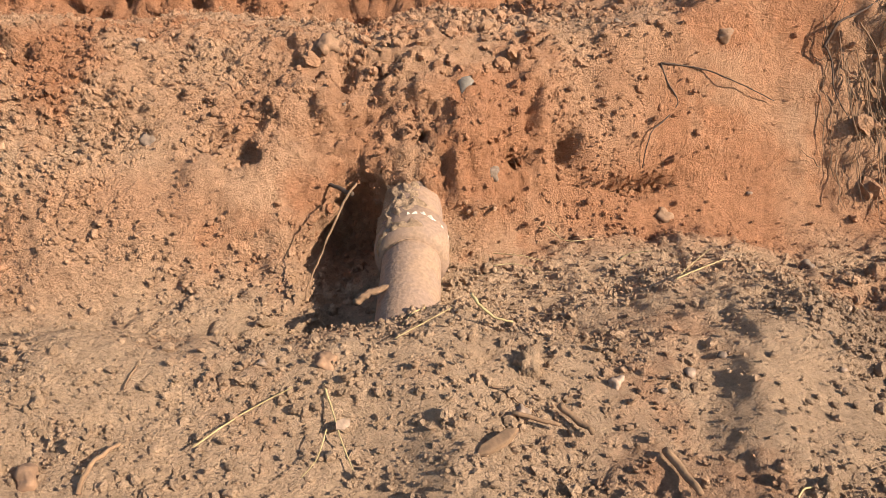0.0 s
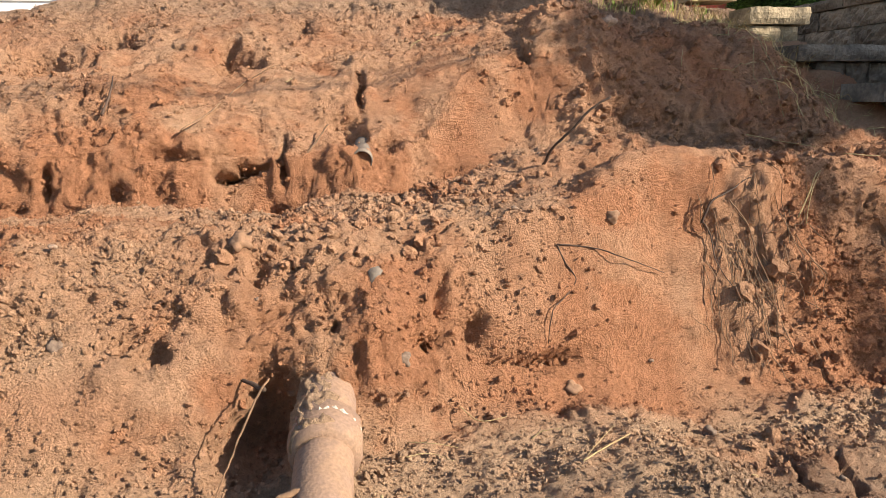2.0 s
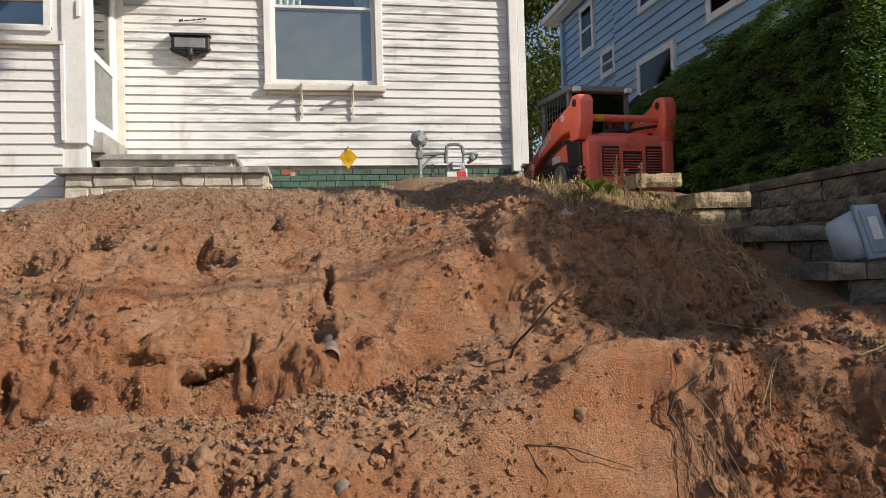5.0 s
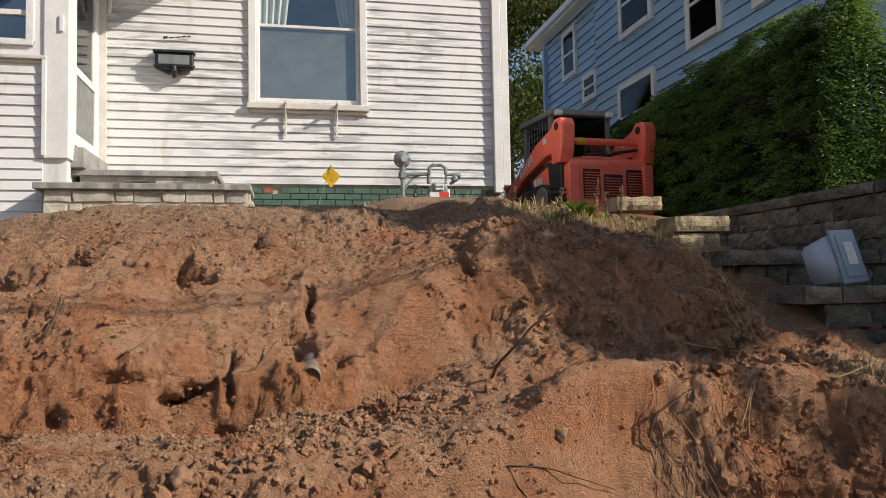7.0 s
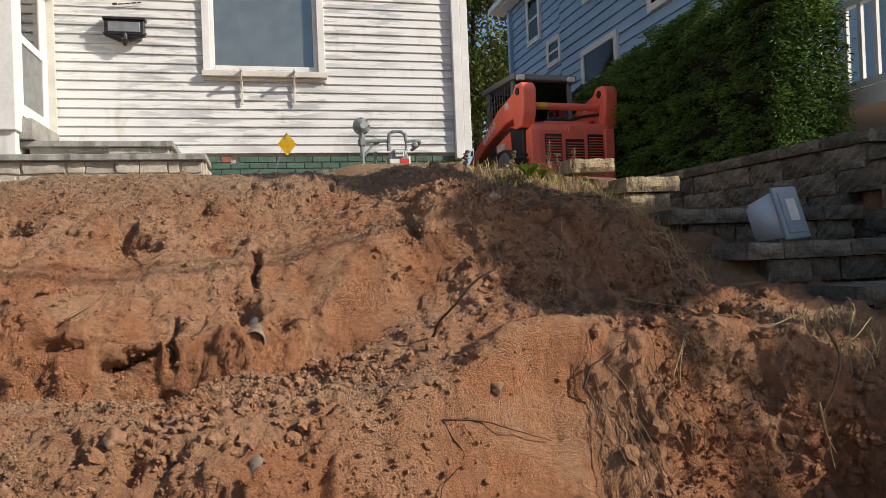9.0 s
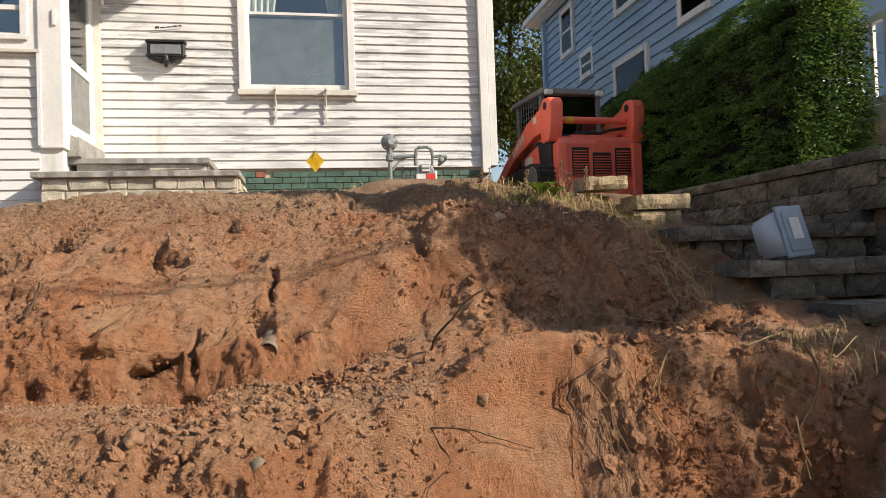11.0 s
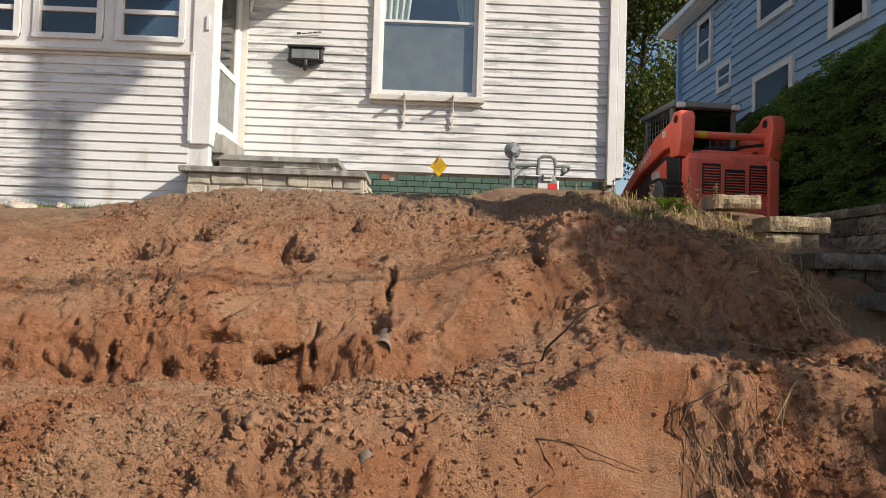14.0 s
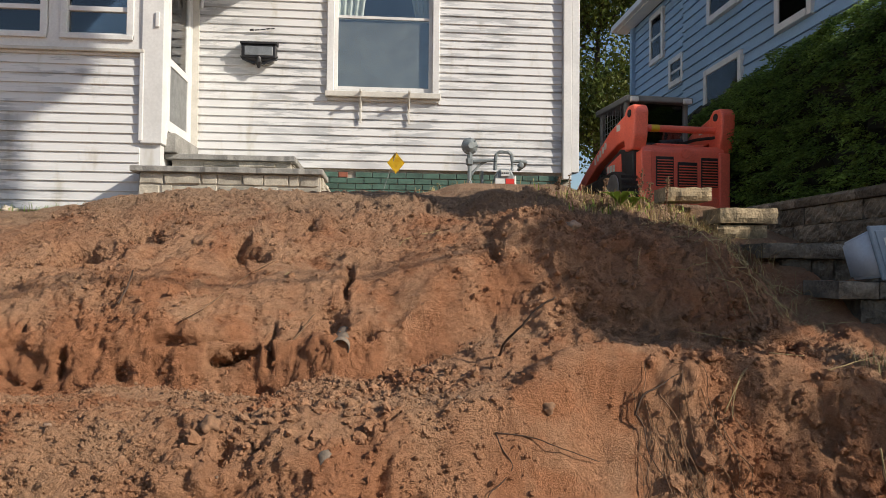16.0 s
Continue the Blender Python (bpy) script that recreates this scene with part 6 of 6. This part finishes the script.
for pts, r in (([(-0.192, 1.494, -0.015), (-0.127, 1.572, -0.005), (-0.04, 1.613, 0.025)], 0.004),
               ([(0.017, 1.616, 0.03), (0.043, 1.546, 0.0), (0.055, 1.516, -0.02), (0.083, 1.457, -0.05)], 0.0045),
               ([(0.03, 1.52, 0.0), (0.02, 1.47, -0.02), (0.0, 1.42, -0.02)], 0.003),
               ([(0.147, 1.685, 0.085), (0.202, 1.736, 0.09), (0.262, 1.811, 0.085)], 0.003),
               ([(0.304, 1.84, 0.10), (0.315, 1.80, 0.10), (0.345, 1.78, 0.08), (0.385, 1.775, 0.07)], 0.009),
               ([(0.741, 2.251, 0.0), (0.772, 2.259, 0.015), (0.818, 2.239, 0.03)], 0.0045),
               ([(0.563, 2.407, 0.04), (0.614, 2.361, 0.01), (0.696, 2.367, 0.015)], 0.004),
               ([(0.799, 1.992, 0.065), (0.89, 2.08, 0.05), (0.982, 2.152, 0.045)], 0.005),
               ([(0.81, 2.02, 0.05), (0.88, 2.12, 0.04), (0.95, 2.18, 0.06)], 0.003),
               ([(0.39, 2.20, 0.04), (0.46, 2.16, 0.05), (0.52, 2.17, 0.03)], 0.003),
               ([(0.38, 2.10, 0.05), (0.44, 2.13, 0.04), (0.50, 2.10, 0.03)], 0.003),
               ([(1.89, 3.25, 0.775), (2.02, 3.24, 0.75), (2.17, 3.2, 0.725)], 0.005),
               ([(1.783, 2.70, 0.521), (1.842, 2.74, 0.598), (1.90, 2.80, 0.65), (1.942, 2.839, 0.664)], 0.006),
               ([(1.80, 2.68, 0.50), (1.83, 2.71, 0.60), (1.92, 2.80, 0.67)], 0.004),
               ([(2.223, 2.76, 0.667), (2.321, 2.76, 0.695), (2.44, 2.78, 0.72)], 0.007),
               ([(2.033, 2.84, 0.725), (2.165, 2.82, 0.715)], 0.005),
               ([(2.75, 2.75, 0.60), (2.66, 2.72, 0.52), (2.55, 2.66, 0.42)], 0.006),
               ([(2.72, 2.85, 0.70), (2.62, 2.78, 0.58), (2.58, 2.72, 0.47)], 0.005),
               ([(2.85, 2.9, 0.66), (2.72, 2.84, 0.60), (2.60, 2.80, 0.56)], 0.006)):
    strand("straw", pts, r * 0.42, r * 0.24, STRAW, "dry straw-coloured stalk lying on the earth", "straw", STR)
for pts, r, lab in (([(0.446, 1.565, 0.015), (0.497, 1.506, -0.005)], 0.007, "short brown twig on loose earth"), ([(0.611, 1.468, -0.01), (0.638, 1.364, -0.015)], 0.008, "brown twig on loose earth"),
                    ([(0.357, 1.549, 0.01), (0.44, 1.522, 0.0)], 0.005, "thin twig on loose earth"), ([(-0.349, 1.401, -0.03), (-0.338, 1.439, -0.005), (-0.31, 1.485, 0.0)], 0.005, "bent twig on loose earth"), ([(0.052, 1.94, 0.03), (0.085, 1.95, 0.05), (0.13, 1.97, 0.055)], 0.010, "pale root piece in front of the pipe")):
    strand("twig", pts, r, r * 0.7, ROOT, lab, "twig", "twigs on the earth")
chip = part("wood_chip", prism([(-0.045, 0.0), (-0.03, 0.012), (0.03, 0.016), (0.05, 0.004), (0.02, -0.008), (-0.03, -0.008)], 0, 0.014, "z", 0.003), ROOT)
tagged(chip, "weathered splinter of wood on the loose earth", "wood chip")
chip.location = surf(0.315, 1.455) + Vector((0, 0, 0.008))
chip.rotation_euler = (0.2, -0.15, 0.55)
dead = part("dead_leaf", prism([(-0.022, 0), (-0.008, 0.012), (0.012, 0.009), (0.026, 0), (0.01, -0.010), (-0.01, -0.009)], 0, 0.002, "z"), ROCK)
tagged(dead, "grey dry leaf on the loose earth", "leaf")
dead.location = surf(0.047, 1.545) + Vector((0, -0.01, 0.016))
dead.rotation_euler = (0.5, 0.2, 1.1)


# ---- dry grass and weeds on the yard's edge ----
def blades(name, places, lengths, mat, label, lean=0.5, width=0.007, category="grass"):
    """Narrow bent blades of three pieces each, in one mesh."""
    n = len(places)
    p = np.asarray(places, float)
    a = rng.uniform(0, 2 * math.pi, n)
    out = np.stack([np.cos(a), np.sin(a), np.zeros(n)], -1)
    side = np.stack([-np.sin(a), np.cos(a), np.zeros(n)], -1)
    L = np.asarray(lengths)[:, None]
    k = rng.uniform(0.2, 1.0, n)[:, None] * lean * 2
    rows = []
    for t, w in ((0, 1.0), (0.4, 0.9), (0.75, 0.6), (1.0, 0.08)):
        c = p + np.array([0, 0, 1.0]) * L * (t - 0.45 * k * t * t) + out * L * k * t * t * 0.7
        rows += [c - side * width * w / 2, c + side * width * w / 2]
    v = np.stack(rows, 1).reshape(-1, 3)
    i = np.arange(n)[:, None, None] * 8
    f = (i + np.array([[0, 1, 3, 2], [2, 3, 5, 4], [4, 5, 7, 6]])[None]).reshape(-1, 4)
    return tagged(new(name, raw_mesh(name, v, f, mat)), label, category, kind="stuff")


def patch(count, x0, x1, y0, y1, dense):
    out = []
    while len(out) < count:
        x, y = rnd.uniform(x0, x1), rnd.uniform(y0, y1)
        if rnd.random() < dense(x, y):
            out.append(tuple(surf(x, y) - Vector((0, 0, 0.005))))
    return out


def edge_density(x, y):
    return max(0.0, 1 - abs(y - 5.05 - 0.1 * math.sin(5 * x)) / 0.5) * (0.35 + 0.65 * (math.sin(7 * x) * 0.5 + 0.5)) * min(1, max(0, (x - 1.45) / 0.7))


pl = patch(800, 1.3, 2.75, 4.8, 5.6, edge_density)
blades("dry_grass", pl, rng.uniform(0.03, 0.14, len(pl)), STRAW, "dry yellow grass along the yard's edge", 0.8, 0.005)
pl = patch(110, 1.6, 2.75, 4.8, 5.7, edge_density)
blades("green_grass", pl, rng.uniform(0.04, 0.13, len(pl)), WEED, "green and yellow weeds along the yard's edge", 0.6, 0.008)
pl = patch(700, 2.25, 3.0, 4.1, 5.0, lambda x, y: max(0, 1 - abs(x - 2.6) / 0.42))
blades("dead_grass", pl, rng.uniform(0.08, 0.26, len(pl)), STRAW, "dead grass hanging over the shaded bank", 1.2, 0.003)
pl = patch(160, 2.55, 3.0, 2.75, 3.2, lambda x, y: 0.8)
blades("dry_tuft", pl, rng.uniform(0.06, 0.2, len(pl)), STRAW, "tuft of dry grass on the shaded pile", 1.0, 0.005)
pl = [tuple(surf(rnd.uniform(-3.9, -2.3), rnd.uniform(7.3, 7.8))) for i in range(260)]
blades("porch_grass", pl, rng.uniform(0.03, 0.12, len(pl)), WEED, "short green grass along the porch wall", 0.7, 0.006)
pl = [tuple(surf(rnd.uniform(-0.2, 2.6), rnd.uniform(7.6, 8.9))) for i in range(90)]
blades("wall_grass", pl, rng.uniform(0.05, 0.16, len(pl)), STRAW, "dry grass along the house foundation", 0.7, 0.006)
for (x, y), s in (((2.12, 4.93), 1.1), ((2.24, 4.98), 0.8)):
    w = thing("weed", "broad-leaved green weed at the yard's edge", "weed", tuple(surf(x, y)), "broad-leaved weeds")
    for i in range(8):
        a, l = i * 0.8 + rnd.uniform(-0.2, 0.2), s * rnd.uniform(0.08, 0.15)
        bm = bmesh.new()
        m = Matrix.Rotation(a, 4, "Z")
        rows_ = [(0.0, 0.006, 0.0), (0.25, 0.022, 0.05), (0.55, 0.026, 0.085), (0.8, 0.017, 0.085), (1.0, 0.002, 0.07)]
        vs = [[bm.verts.new(m @ Vector((t * l, sg * wd * s, zz * s + (0.006 if sg else 0)))) for sg in (-1, 0, 1)] for t, wd, zz in rows_]
        for p0, p1 in zip(vs, vs[1:]):
            for k in range(2):
                bm.faces.new((p0[k], p0[k + 1], p1[k + 1], p1[k]))
        bmesh.ops.solidify(bm, geom=bm.faces[:], thickness=0.0015)
        part("leaf", bm, WEED, w, "", True)
for x, y, h in ((2.26, 4.95, 0.30), (2.36, 5.0, 0.22), (2.02, 5.0, 0.2), (2.5, 5.1, 0.26), (2.62, 8.3, 0.34), (2.75, 8.2, 0.25), (1.7, 5.05, 0.15)):
    p = surf(x, y)
    st = thing("seed_stalk", "dry brown seed stalk standing in the weeds", "weed", tuple(p), "dry seed stalks")
    top_ = Vector((rnd.uniform(-0.04, 0.04), rnd.uniform(-0.03, 0.03), h))
    part("stem", tube([(0, 0, -0.02), top_ * 0.5 + Vector((0.008, 0, 0)), top_], [0.004, 0.003, 0.002], 5), ROOT, st)
    bm = bmesh.new()
    for i in range(46):
        t = rnd.uniform(0.4, 1.0)
        r = bmesh.ops.create_icosphere(bm, subdivisions=1, radius=rnd.uniform(0.004, 0.009))
        bmesh.ops.translate(bm, vec=top_ * t + Vector((rnd.gauss(0, 0.009), rnd.gauss(0, 0.009), rnd.gauss(0, 0.006))), verts=r["verts"])
    part("seed_head", bm, ROOT, st)


# ---- fine roots and scattered stalks ----
def crawl(x, y, a, steps, step, bend):
    """A line that creeps over the ground from a place on the plan."""
    pts = []
    for i in range(steps):
        pts.append(surf(x, y))
        a += rnd.gauss(0, bend)
        x, y = x + math.cos(a) * step, y + math.sin(a) * step
    return pts


bm = bmesh.new()
for i in range(70):
    x, y = 1.62 + rnd.gauss(0, 0.10), 2.70 + rnd.gauss(0, 0.06)
    pts = [p + Vector((0, -0.006 - 0.006 * k, 0.004)) for k, p in enumerate(crawl(x, y, -1.4 + rnd.gauss(0, 0.5), rnd.randint(3, 6), 0.022, 0.5))]
    tube(pts, [0.0016] * (len(pts) - 1) + [0.0006], 4, bm)
tagged(part("fine_roots", bm, ROOT), "tuft of fine brown rootlets in the mound's side", "roots", kind="stuff")
bm = bmesh.new()
for i in range(110):
    x, y = rnd.uniform(2.15, 2.95), rnd.uniform(3.7, 4.9)
    pts = [p + Vector((0, -0.012, 0.012 + 0.02 * math.sin(k))) for k, p in enumerate(crawl(x, y, -1.57 + rnd.gauss(0, 0.9), rnd.randint(4, 7), 0.045, 0.4))]
    tube(pts, [0.0018] * (len(pts) - 1) + [0.0008], 4, bm)
tagged(part("dead_stalks", bm, STRAW), "tangle of dead stalks hanging down the shaded slope", "dead grass", kind="stuff")
for i in range(26):
    x, y = rnd.choice(((rnd.uniform(-1.0, 1.6), rnd.uniform(3.6, 5.0)), (rnd.uniform(1.6, 2.6), rnd.uniform(2.6, 4.2)), (rnd.uniform(-0.8, 1.4), rnd.uniform(1.3, 2.2))))
    thin = rnd.uniform(0.0015, 0.003)
    strand("straw", crawl(x, y, rnd.uniform(0, 6.28), rnd.randint(3, 5), rnd.uniform(0.02, 0.05), 0.5), thin, thin * 0.5, rnd.choice((STRAW, ROOT, ROOT)), "thin dry stalk lying on the earth", "straw", STR, 0.005, 3, 5)
